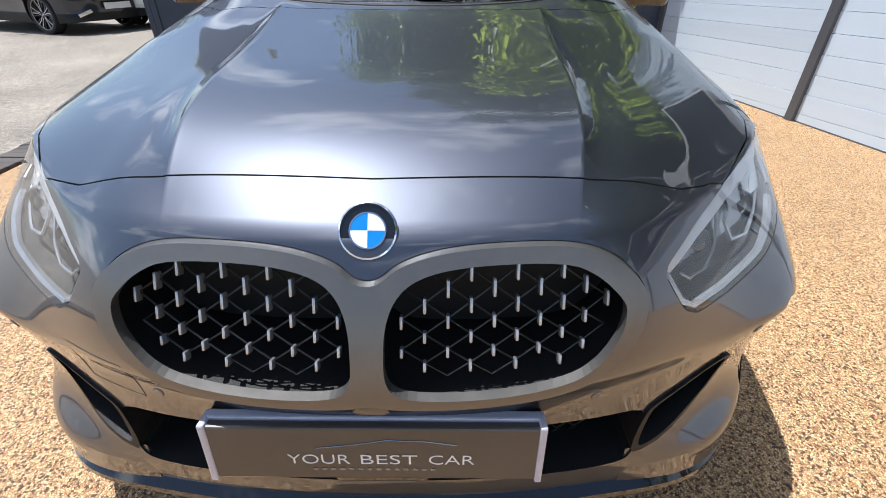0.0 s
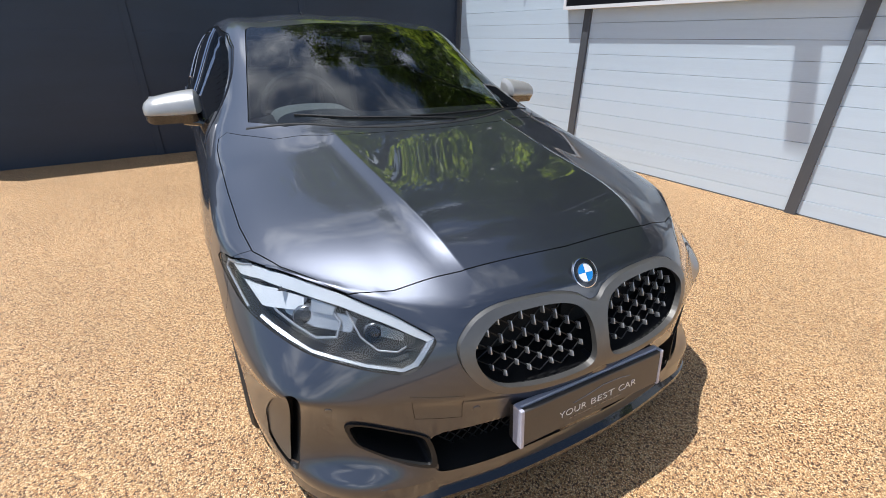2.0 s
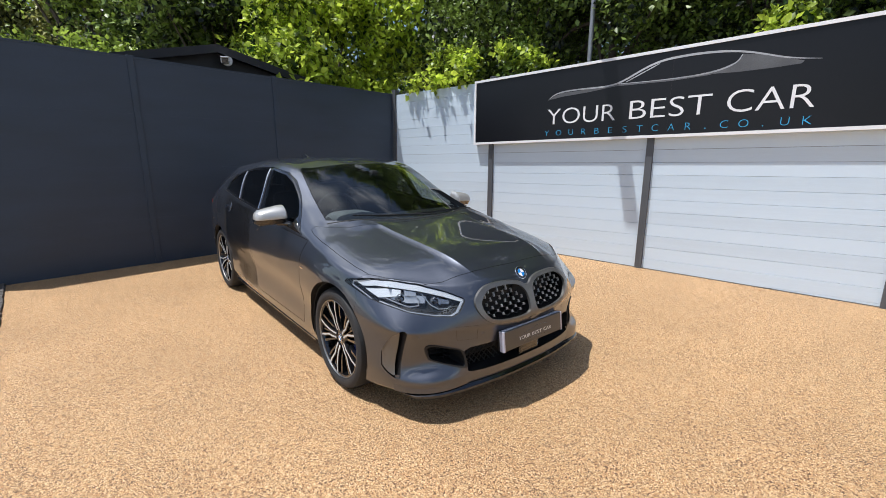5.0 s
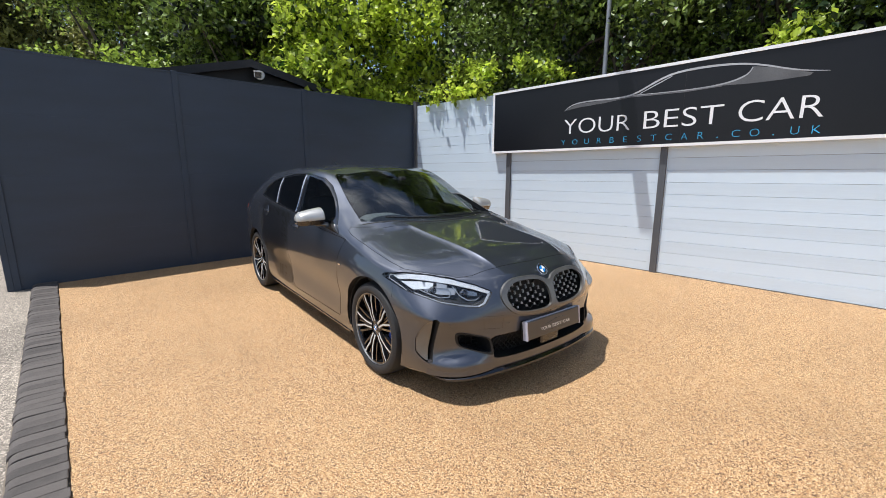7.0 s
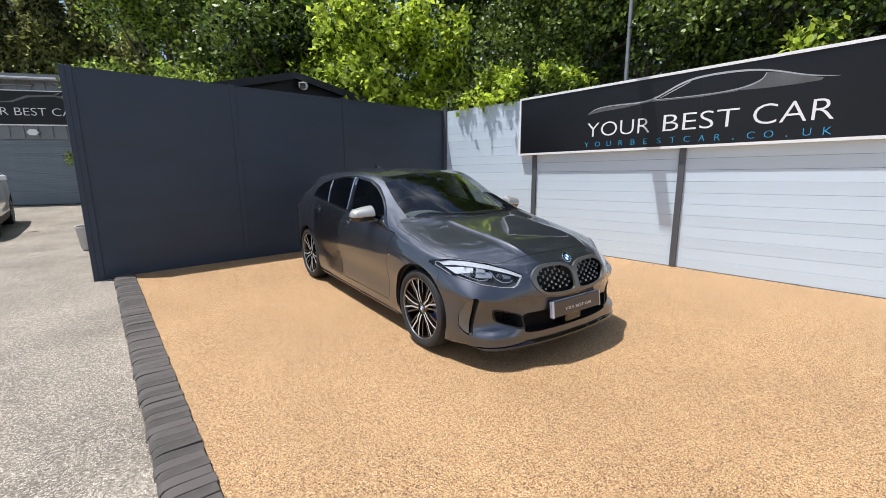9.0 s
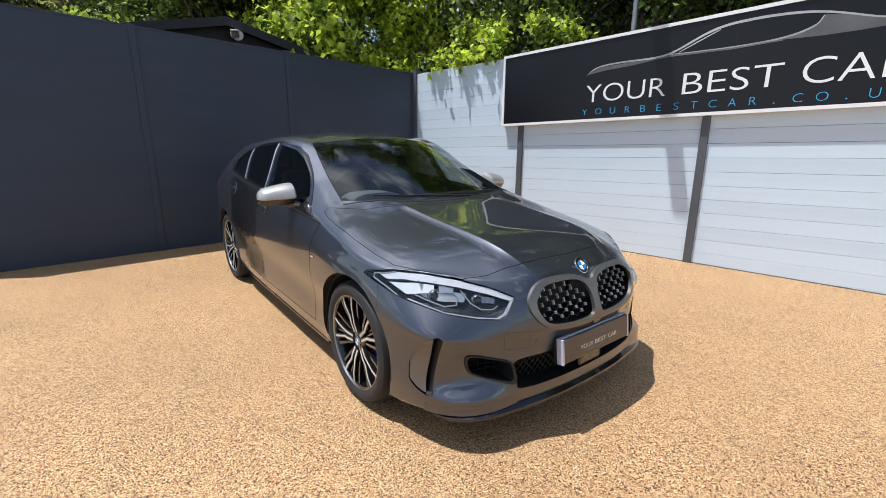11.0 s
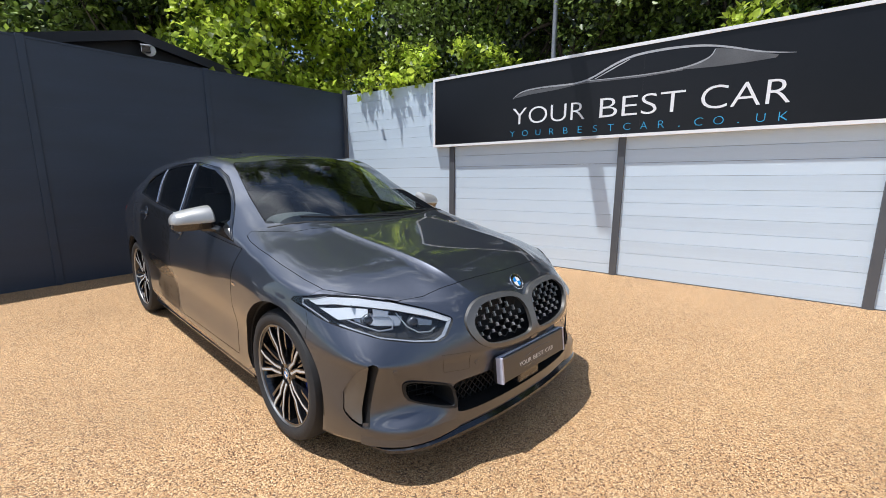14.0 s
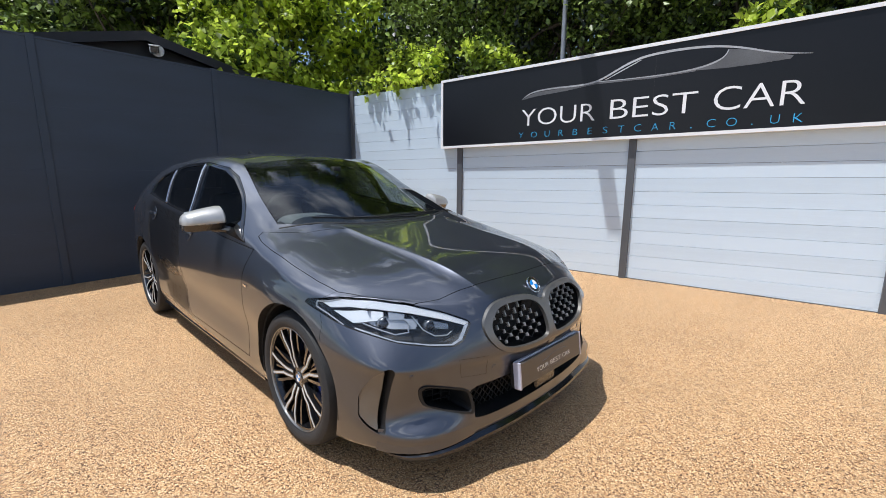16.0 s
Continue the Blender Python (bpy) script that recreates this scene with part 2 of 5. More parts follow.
def whole(name, bm, material, label, category, group="", kind="", smooth=False, at=None):
    ob = new(name, bm if isinstance(bm, bpy.types.Mesh) else mesh_of(bm, name, material, smooth))
    if at is not None:
        ob.matrix_world = at
    return tagged(ob, label, category, group, kind)


def add_box(bm, x0, x1, y0, y1, z0, z1, bevel=0.0, m=None):
    r = bmesh.ops.create_cube(bm, size=1)
    vs = r["verts"]
    for v in vs:
        v.co = Vector((x0 + (v.co.x + .5) * (x1 - x0), y0 + (v.co.y + .5) * (y1 - y0), z0 + (v.co.z + .5) * (z1 - z0)))
    if bevel:
        es = list({e for v in vs for e in v.link_edges})
        out = bmesh.ops.bevel(bm, geom=es, offset=bevel, segments=2, affect="EDGES", profile=.5)
        vs = list({v for f in out["faces"] for v in f.verts} | {v for v in vs if v.is_valid})
    if m is not None:
        bmesh.ops.transform(bm, matrix=m, verts=vs)
    return vs


def box(x0, x1, y0, y1, z0, z1, bevel=0.0, m=None):
    bm = bmesh.new()
    add_box(bm, x0, x1, y0, y1, z0, z1, bevel, m)
    return bm


def prism(poly, lo, hi, axis):
    """The solid over a closed outline; axis 'x': outline in (y, z), 'y': in (x, z), 'z': in (x, y)."""
    bm = bmesh.new()
    def put(a, b, h):
        return bm.verts.new({"x": (h, a, b), "y": (a, h, b), "z": (a, b, h)}[axis])
    lower, upper = [put(a, b, lo) for a, b in poly], [put(a, b, hi) for a, b in poly]
    n = len(poly)
    bm.faces.new(lower)
    bm.faces.new(upper[::-1])
    for i in range(n):
        bm.faces.new([lower[i], upper[i], upper[(i + 1) % n], lower[(i + 1) % n]])
    bmesh.ops.triangulate(bm, faces=[f for f in bm.faces if len(f.verts) > 4])
    bmesh.ops.recalc_face_normals(bm, faces=bm.faces)
    return bm


def rounded(poly, n=6, power=.25):
    """A closed outline with its corners rounded (Chaikin)."""
    p = [Vector(q) for q in poly]
    for _ in range(n):
        p = [q for a, b in zip(p, p[1:] + p[:1]) for q in (a.lerp(b, power), a.lerp(b, 1 - power))]
    return [tuple(q) for q in p]


def lathe(profile, steps=48, axis="x", close=False):
    """Turns a profile of (radius, height) about an axis."""
    bm = bmesh.new()
    rings = []
    for k in range(steps):
        a = 2 * math.pi * k / steps
        c, s = math.cos(a), math.sin(a)
        rings.append([bm.verts.new((h, r * c, r * s) if axis == "x" else (r * c, r * s, h) if axis == "z" else (r * s, h, r * c)) for r, h in profile])
    n = len(profile)
    for k in range(steps):
        A, B = rings[k], rings[(k + 1) % steps]
        for i in range(n if close else n - 1):
            q = [A[i], A[(i + 1) % n], B[(i + 1) % n], B[i]]
            bm.faces.new(q)
    bmesh.ops.remove_doubles(bm, verts=bm.verts, dist=1e-5)
    bmesh.ops.recalc_face_normals(bm, faces=bm.faces)
    return bm


def tube(points, radius, sides=8, taper=None):
    """A round bar along a line of points."""
    bm = bmesh.new()
    add_tube(bm, points, radius, sides, taper)
    return bm


def add_tube(bm, points, radius, sides=8, taper=None):
    pts = [Vector(p) for p in points]
    rings = []
    for i, p in enumerate(pts):
        d = (pts[min(i + 1, len(pts) - 1)] - pts[max(i - 1, 0)]).normalized()
        u = d.orthogonal().normalized() if i == 0 else (rings_u - d * rings_u.dot(d)).normalized()
        rings_u = u
        w = d.cross(u)
        r = radius if taper is None else radius * (1 + (taper - 1) * i / (len(pts) - 1))
        rings.append([bm.verts.new(p + (u * math.cos(a) + w * math.sin(a)) * r) for a in [2 * math.pi * k / sides for k in range(sides)]])
    for A, B in zip(rings, rings[1:]):
        for k in range(sides):
            bm.faces.new([A[k], A[(k + 1) % sides], B[(k + 1) % sides], B[k]])
    bm.faces.new(rings[0][::-1])
    bm.faces.new(rings[-1])


def letters(text, width, height, depth, slope=0.0, thin=-.012):
    """Raised words, of the given width and capital height, standing in x and z, front towards -y."""
    cu = bpy.data.curves.new("words", "FONT")
    cu.body, cu.extrude, cu.resolution_u, cu.offset = text, .02, 4, thin
    ob = bpy.data.objects.new("words", cu)
    scene.collection.objects.link(ob)
    me = bpy.data.meshes.new_from_object(ob.evaluated_get(bpy.context.evaluated_depsgraph_get()))
    bpy.data.objects.remove(ob)
    bpy.data.curves.remove(cu)
    co = np.array([v.co for v in me.vertices])
    lo, hi = co.min(0), co.max(0)
    for v in me.vertices:
        x = (v.co.x - lo[0]) / (hi[0] - lo[0]) * width
        v.co = (x, -(v.co.z + .02) / .04 * depth, (v.co.y - lo[1]) / (hi[1] - lo[1]) * height + slope * x)
    me.update()
    return me


def words(me, material, parent, at):
    """Links raised words letter by letter, each as a part."""
    bm = bmesh.new()
    bm.from_mesh(me)
    left = set(bm.verts)
    while left:
        todo, island = [left.pop()], set()
        while todo:
            v = todo.pop()
            island.add(v)
            for e in v.link_edges:
                o = e.other_vert(v)
                if o in left:
                    left.discard(o)
                    todo.append(o)
        faces = list({f for v in island for f in v.link_faces})
        order = {v: i for i, v in enumerate(sorted(island, key=lambda v: v.index))}
        one = bpy.data.meshes.new("letter")
        one.from_pydata([v.co[:] for v in order], [], [[order[v] for v in f.verts] for f in sorted(faces, key=lambda f: f.index)])
        one.materials.append(material)
        part("letter", one, material, parent, at=at)
    bm.free()



def spline(P, n):
    """Cubic spline through the rows of P (k, m, 3) along its first axis, n steps a span, with averaged chord-length knots."""
    k = len(P)
    d = np.linalg.norm(np.diff(P, axis=0), axis=2).mean(1) ** 0.7
    t = np.concatenate([[0], np.cumsum(d)])
    h = np.diff(t)
    A, B = np.zeros((k, k)), np.zeros((k,) + P.shape[1:])
    A[0, 0] = A[-1, -1] = 1
    for i in range(1, k - 1):
        A[i, i - 1], A[i, i], A[i, i + 1] = h[i - 1], 2 * (h[i - 1] + h[i]), h[i]
        B[i] = 6 * ((P[i + 1] - P[i]) / h[i] - (P[i] - P[i - 1]) / h[i - 1])
    M = np.linalg.solve(A, B.reshape(k, -1)).reshape(B.shape)
    out = []
    for i in range(k - 1):
        for s in range(n):
            b = s / n
            a = 1 - b
            out.append(a * P[i] + b * P[i + 1] + h[i] ** 2 / 6 * ((a ** 3 - a) * M[i] + (b ** 3 - b) * M[i + 1]))
    out.append(P[-1])
    return np.array(out)



# ---- ground ----
bm = bmesh.new()
bmesh.ops.create_grid(bm, x_segments=8, y_segments=8, size=250)
whole("ground", bm, TARMAC, "worn grey tarmac yard reaching to the horizon", "ground", kind="structure", at=pose(0, 0, -.022))


def kerb_x(y):
    """The inner edge of the block edging."""
    return -2.595 + (y - .35) * -.0523


pad = [(kerb_x(3.0), 3.0), (kerb_x(-9), -9), (6.2, -9), (4.6, -6.9), (2.72, 3.35)]
whole("pavement", prism(pad, -.05, 0, "z"), RESIN, "golden resin-bound gravel parking pad with brown stones", "pavement", kind="structure")
bm = prism([(kerb_x(2.95) - .235, 2.95), (kerb_x(-9) - .235, -9), (kerb_x(-9) - .002, -9), (kerb_x(2.95) - .002, 2.95)], -.05, -.006, "z")
edging = whole("kerb_edging", bm, JOINT, "line of charcoal block pavers edging the gravel pad", "kerb", kind="structure")
brick = prism([(-.118, -.045), (-.118, -.012), (-.112, .006), (-.098, .019), (-.075, .026), (-.04, .028), (.112, .024), (.112, -.03)], -.0365, .0365, "y")
bmesh.ops.bevel(brick, geom=[e for e in brick.edges if len(e.link_faces) == 2 and e.calc_face_angle() > .9], offset=.003, segments=1, affect="EDGES")
brick_mesh = mesh_of(brick, "paver", BLOCK)
y = 2.90
while y > -8.9:
    part("paver", brick_mesh, BLOCK, edging, at=pose(kerb_x(y) - .117 + random.uniform(-.005, .005), y, random.uniform(-.004, .004), random.uniform(-.6, .6), random.uniform(-1, 1), 3.0 + random.uniform(-1, 1)))
    y -= .0765

# ---- pale plank wall with the sign ----
GW = Matrix.Translation((2.652, 3.263, 0)) @ Matrix(((.17562, .98446, 0, 0), (-.98446, .17562, 0, 0), (0, 0, 1, 0), (0, 0, 0, 1)))
RISE = .026          # the yard falls slightly towards the corner
wall_grey = thing("wall_grey", GW, "pale grey composite plank wall between graphite posts", "wall", kind="structure")
POSTS = [.03, 2.146, 4.445, 6.72, 9.0, 11.28]
panel_ends = list(zip(POSTS, POSTS[1:]))
back = bmesh.new()
for a, b in panel_ends:
    add_box(back, a, b, .05, .09, -.1, 2.38 + RISE * a)
part("backing", back, GREY_POST, wall_grey)
for a, b in panel_ends:
    bm = bmesh.new()
    add_box(bm, 0, b - a - .075, -.016, .04, -.0732, .0732, .0009)
    # a shallow groove under the top edge, as on tongued planks
    for v in bm.verts:
        if v.co.z < -.065 and v.co.y < 0:
            v.co.y += .0025
    me = mesh_of(bm, "plank", PLANK)
    me.transform(Matrix.Shear("XZ", 4, (0, 0)))
    for r in range(-2 if a > 4 else -1, 16):
        z = .085 + r * .1495
        ob = part("plank", me, PLANK, wall_grey, at=pose(a + .0375, random.uniform(-.0012, .0012), z + RISE * a, 0, -math.degrees(RISE), 0))
    part("base_rail", box(a + .03, b - .03, -.020, .05, -.06, .010, .003), GREY_POST, wall_grey)
for k, s in enumerate(POSTS):
    part("post", box(s - .04, s + .04, -.045, .06, -.06, 2.47 + RISE * s * .6, .004), GREY_POST, wall_grey)
    part("post_cap", box(s - .044, s + .044, -.049, .064, 2.47 + RISE * s * .6, 2.483 + RISE * s * .6, .003), GREY_POST, wall_grey)

# the sign: s along the wall, heights growing slightly along it
S0, S1 = 1.867, 7.15
def sign_z(s, f):
    lo, hi = 1.535 + .0285 * (s - S0), 2.462 + .046 * (s - S0)
    return lo + (hi - lo) * f
sign = thing("dealer_sign", GW, "long black fascia sign with white frame fixed on plank wall", "sign")
def slab(a, b, f0, f1, y0, y1):
    bm = bmesh.new()
    c = [bm.verts.new((s, y, sign_z(s, f))) for s in (a, b) for y in (y0, y1) for f in (f0, f1)]
    for q in ((0, 1, 3, 2), (4, 6, 7, 5), (0, 4, 5, 1), (2, 3, 7, 6), (0, 2, 6, 4), (1, 5, 7, 3)):
        bm.faces.new([c[i] for i in q])
    bmesh.ops.recalc_face_normals(bm, faces=bm.faces)
    return bm
part("panel", slab(S0 + .02, S1 - .02, .02, .98, -.092, -.05), SIGN_BLACK, sign)
for nm, q in (("frame_bottom", (S0, S1, 0, .034)), ("frame_top", (S0, S1, .966, 1)), ("frame_end", (S0, S0 + .03, .034, .966)), ("frame_end", (S1 - .03, S1, .034, .966))):
    part(nm, slab(*q, -.105, -.02), SIGN_WHITE, sign, "white aluminium edge trim")
for s in (2.2, 4.445, 6.7):
    part("bracket", box(s - .03, s + .03, -.05, -.016, 1.60 + RISE * s, 2.3 + RISE * s), GREY_POST, sign)
part("seam", slab(4.62, 4.624, .03, .97, -.0935, -.09), BLACK, sign)
WORDS = [("YOUR", 3.100, 4.018, .200), ("BEST", 4.185, 5.045, .214), ("CAR", 5.190, 5.920, .226)]
for w, a, b, h in WORDS:
    words(letters(w, b - a, h, .004, .03, -.011), SIGN_WHITE, sign, pose(a, -.0925, 1.797 + .030 * (a - 3.09)))
for k, c in enumerate("YOURBESTCAR.CO.UK"):
    wide = {".": .012, "O": .076, "E": .046, "S": .047, "B": .051, "R": .052, "C": .066}.get(c, .060)
    at_s = 3.102 + k * .1735
    words(letters(c, wide * (1 + .012 * k), .012 if c == "." else .066 * (1 + .014 * k), .004, .0265, -.022), SIGN_BLUE, sign, pose(at_s - wide / 2, -.0925, 1.652 + .0245 * (at_s - 3.1)))


def stroke(points, widths, y):
    """A flat painted stroke on the sign through (s, z) points."""
    P = np.array([[(s, 0, z) for s, z in points]], float).swapaxes(0, 1)
    Q = spline(P, 8)[:, 0]
    W = np.interp(np.linspace(0, 1, len(Q)), np.linspace(0, 1, len(widths)), widths)
    bm = bmesh.new()
    rows = []
    for i, q in enumerate(Q):
        d = Q[min(i + 1, len(Q) - 1)] - Q[max(i - 1, 0)]
        nrm = np.array([-d[2], 0, d[0]]) / np.hypot(d[0], d[2])
        rows.append([bm.verts.new(tuple(q + nrm * W[i] * k + np.array([0, yy, 0]))) for k, yy in ((.5, y), (-.5, y), (-.5, -.0915), (.5, -.0915))])
    for A, B in zip(rows, rows[1:]):
        for k in range(4):
            bm.faces.new([A[k], A[(k + 1) % 4], B[(k + 1) % 4], B[k]])
    bm.faces.new(rows[0]), bm.faces.new(rows[-1][::-1])
    bmesh.ops.recalc_face_normals(bm, faces=bm.faces)
    return bm


def patch(points, y, mat_, label=""):
    """A flat printed shape on the sign, from a closed outline of (s, z)."""
    part("emblem", prism(points, y, -.0915, "y"), mat_, sign, label)


OUTLINE = [(3.098, 2.119), (3.175, 2.172), (3.289, 2.206), (3.64, 2.227), (4.004, 2.255), (4.223, 2.351), (4.457, 2.448), (4.663, 2.480), (4.854, 2.490), (5.185, 2.475), (5.441, 2.420), (5.656, 2.360), (5.917, 2.322)]
part("emblem", stroke(OUTLINE, [.004, .012, .016, .018, .018, .020, .022, .024, .024, .020, .016, .014, .004], -.0945), SIGN_SILVER, sign, "silver-grey outline of a coupe roof")
part("emblem", stroke([(4.004, 2.250), (4.305, 2.250), (4.653, 2.257), (5.0, 2.287), (5.158, 2.329), (5.239, 2.378), (5.269, 2.435)], [.006, .008, .012, .016, .016, .012, .010], -.0942), SIGN_SILVER, sign)
part("emblem", stroke([(4.110, 2.262), (4.296, 2.351), (4.472, 2.432)], [.008, .012, .008], -.0940), SIGN_SILVER, sign)
patch([(5.0, 2.287), (5.158, 2.329), (5.245, 2.380), (5.275, 2.440), (5.44, 2.412), (5.656, 2.352), (5.786, 2.318), (5.765, 2.293), (5.538, 2.276), (5.266, 2.266), (5.002, 2.270)], -.0936, SIGN_DIM)
patch([(3.110, 2.119), (3.18, 2.162), (3.29, 2.196), (3.64, 2.217), (4.0, 2.245), (4.0, 2.226), (3.64, 2.180), (3.30, 2.150)], -.0936, SIGN_DIM)
patch([(4.0, 2.246), (4.653, 2.250), (5.0, 2.280), (5.0, 2.262), (4.60, 2.232), (4.0, 2.226)], -.0936, SIGN_DIM)

# ---- dark panel wall ----
DW = Matrix.Translation((2.652, 3.263, 0)) @ Matrix(((-.99781, .06621, 0, 0), (-.06621, -.99781, 0, 0), (0, 0, 1, 0), (0, 0, 0, 1)))
wall_dark = thing("wall_dark", DW, "anthracite composite panel wall in its own shade", "wall", kind="structure")
D_POSTS = [.03, 2.19, 3.935, 5.745]
def dark_top(s):
    return 2.42 + .0315 * s
for a, b in zip(D_POSTS, D_POSTS[1:]):
    rows = 4
    for r in range(rows):
        f0, f1 = r / rows, (r + 1) / rows
        bm = bmesh.new()
        c = []
        for s in (a + .035, b - .035):
            for yy in (-.06, -.004):
                for f in (f0, f1):
                    c.append(bm.verts.new((s, yy, -.05 + (dark_top(s) - .02 + .05) * f + (.0001 if f == f0 else -.0001))))
        for q in ((0, 1, 3, 2), (4, 6, 7, 5), (0, 4, 5, 1), (2, 3, 7, 6), (0, 2, 6, 4), (1, 5, 7, 3)):
            bm.faces.new([c[i] for i in q])
        bmesh.ops.recalc_face_normals(bm, faces=bm.faces)
        bmesh.ops.bevel(bm, geom=bm.edges[:], offset=.0004, segments=1, affect="EDGES")
        part("panel", bm, DARK_PANEL, wall_dark)
    bm = bmesh.new()
    c = [bm.verts.new((s, yy, dark_top(s) + dz)) for s in (a, b) for yy in (-.065, .004) for dz in (-.02, 0)]
    for q in ((0, 1, 3, 2), (4, 6, 7, 5), (0, 4, 5, 1), (2, 3, 7, 6), (0, 2, 6, 4), (1, 5, 7, 3)):
        bm.faces.new([c[i] for i in q])
    bmesh.ops.recalc_face_normals(bm, faces=bm.faces)
    part("cap_rail", bm, DARK_PANEL, wall_dark)
for s in D_POSTS:
    part("post", box(s - .035, s + .035, -.075, .010, -.05, dark_top(s) + .01, .004), DARK_PANEL, wall_dark)
part("end_return", box(5.772, 5.83, -.12, .015, -.05, dark_top(5.8) + .01, .004), DARK_PANEL, wall_dark)

# ---- shed behind the dark wall ----
shed = thing("shed", pose(0, 0, 0), "black timber shed with a low gable showing over the wall", "shed")
gable = [(-1.35, 0), (-1.35, 2.60), (-.09, 2.87), (1.35, 2.50), (1.35, 0)]
part("wall", prism(gable, 3.95, 6.2, "y"), SHED, shed)
for a, b in (((-1.55, 2.585), (-.09, 2.90)), ((-.09, 2.90), (1.55, 2.475))):
    dx, dz = b[0] - a[0], b[1] - a[1]
    part("roof", prism([a, b, (b[0], b[1] + .06), (a[0], a[1] + .06)], 3.8, 6.3, "y"), FELT, shed)
    part("bargeboard", prism([(a[0], a[1] - .05), (b[0], b[1] - .05), (b[0], b[1] + .065), (a[0], a[1] + .065)], 3.775, 3.80, "y"), FELT, shed)
cctv = thing("security_camera", pose(.0, 3.80, 2.748, 8, 0, -14), "white bullet security camera on the shed gable", "security camera")
part("housing", box(-.055, .055, -.17, .03, -.046, .046, .020), WHITE, cctv, smooth=True)
part("hood", box(-.062, .062, -.20, .02, .040, .056, .008), WHITE, cctv, smooth=True)
part("front_plate", box(-.046, .046, -.176, -.168, -.040, .036, .006), GLOSS_BLACK, cctv)
part("lens", lathe([(0, -.181), (.022, -.181), (.026, -.178), (.026, -.17)], 20, "y"), GLOSS_BLACK, cctv)
part("bracket", tube([(0, .02, 0), (.03, .02, .005)], .022), WHITE, cctv)
part("base_plate", lathe([(0, .0), (.066, .0), (.074, .010), (.074, .024), (0, .024)], 28, "y"), WHITE, cctv, smooth=True, at=pose(.035, .012, 0))

# ---- workshop across the yard ----
BW = Matrix.Translation((-6.4, 17.1, 0)) @ Matrix(((.96, .28, 0, 0), (-.28, .96, 0, 0), (0, 0, 1, 0), (0, 0, 0, 1)))
unit = thing("workshop", BW, "grey steel-clad workshop with roller shutter and black sign", "building")
bm = bmesh.new()
for k in range(46):
    x = -9 + k * .4
    if not (-3.6 < x < 4.2):
        add_box(bm, x, x + .4, 0, 6, -.02, 2.25)
    add_box(bm, x, x + .4, 0, 6, 2.25, 4.25)
    add_box(bm, x + .02, x + .09, -.03, 0, 2.3, 4.25)
part("wall", bm, CLADDING, unit)
part("roof", prism([(-.25, 4.25), (-.25, 4.36), (3, 4.75), (6.2, 4.36), (6.2, 4.25)], -9.1, 9.6, "x"), CLADDING, unit)
shutter = part("shutter", box(-3.6, 4.2, .08, .10, 0, 2.26), SHUTTER, unit, "blue-grey ribbed roller shutter, shut")
slat_mesh = mesh_of(box(-3.6, 4.2, .06, .085, 0, .070, .008), "slat", SHUTTER)
for k in range(29):
    part("slat", slat_mesh, SHUTTER, shutter, at=pose(0, .003 * (k % 2), .02 + k * .0765))
part("shutter_guide", box(-3.68, -3.58, -.02, .1, 0, 2.3), CLADDING, unit)
part("shutter_guide", box(4.18, 4.28, -.02, .1, 0, 2.3), CLADDING, unit)
board = part("sign_board", box(-2.6, 3.6, -.10, -.03, 2.74, 3.82), SIGN_BLACK, unit)
part("sign_trim", box(-2.6, 3.6, -.11, -.03, 2.70, 2.74), SIGN_WHITE, board)
part("sign_trim", box(-2.6, 3.6, -.11, -.03, 3.82, 3.85), SIGN_WHITE, board)
words(letters("YOUR BEST CAR", 3.2, .25, .01), SIGN_WHITE, board, pose(-.38, -.101, 3.03))
part("emblem", prism([(.2, 3.42), (.9, 3.50), (1.35, 3.68), (2.1, 3.72), (2.8, 3.58), (3.2, 3.50), (2.7, 3.53), (2.1, 3.66), (1.4, 3.62), (.95, 3.45)], -.104, -.10, "y"), SIGN_DIM, board)
part("alarm_box", prism([(1.18, 2.48), (1.26, 2.38), (1.44, 2.38), (1.52, 2.48), (1.44, 2.58), (1.26, 2.58)], -.10, -.02, "y"), WHITE, unit, "white hexagonal alarm box")
part("gutter", tube([(-9, -.28, 4.2), (9.5, -.28, 4.2)], .06), GALV, unit)
part("conduit", tube([(-1.2, -.05, 4.02), (1.55, -.05, 4.02)], .03), GALV, unit)

# ---- clipped ball tree in a pot by the end of the dark wall ----
topiary = thing("topiary_tree", pose(-3.30, 5.58, 0), "clipped box ball on a stem in a pale pot", "potted tree")
part("pot", lathe([(0, 0), (.15, 0), (.16, .02), (.20, .36), (.215, .36), (.215, .40), (.185, .40), (.18, .34), (0, .34)], 24, "z"), CONCRETE, topiary, smooth=True)
part("trunk", tube([(0, 0, .34), (.01, 0, .8), (0, .01, 1.4)], .02, 8, .7), BARK, topiary)


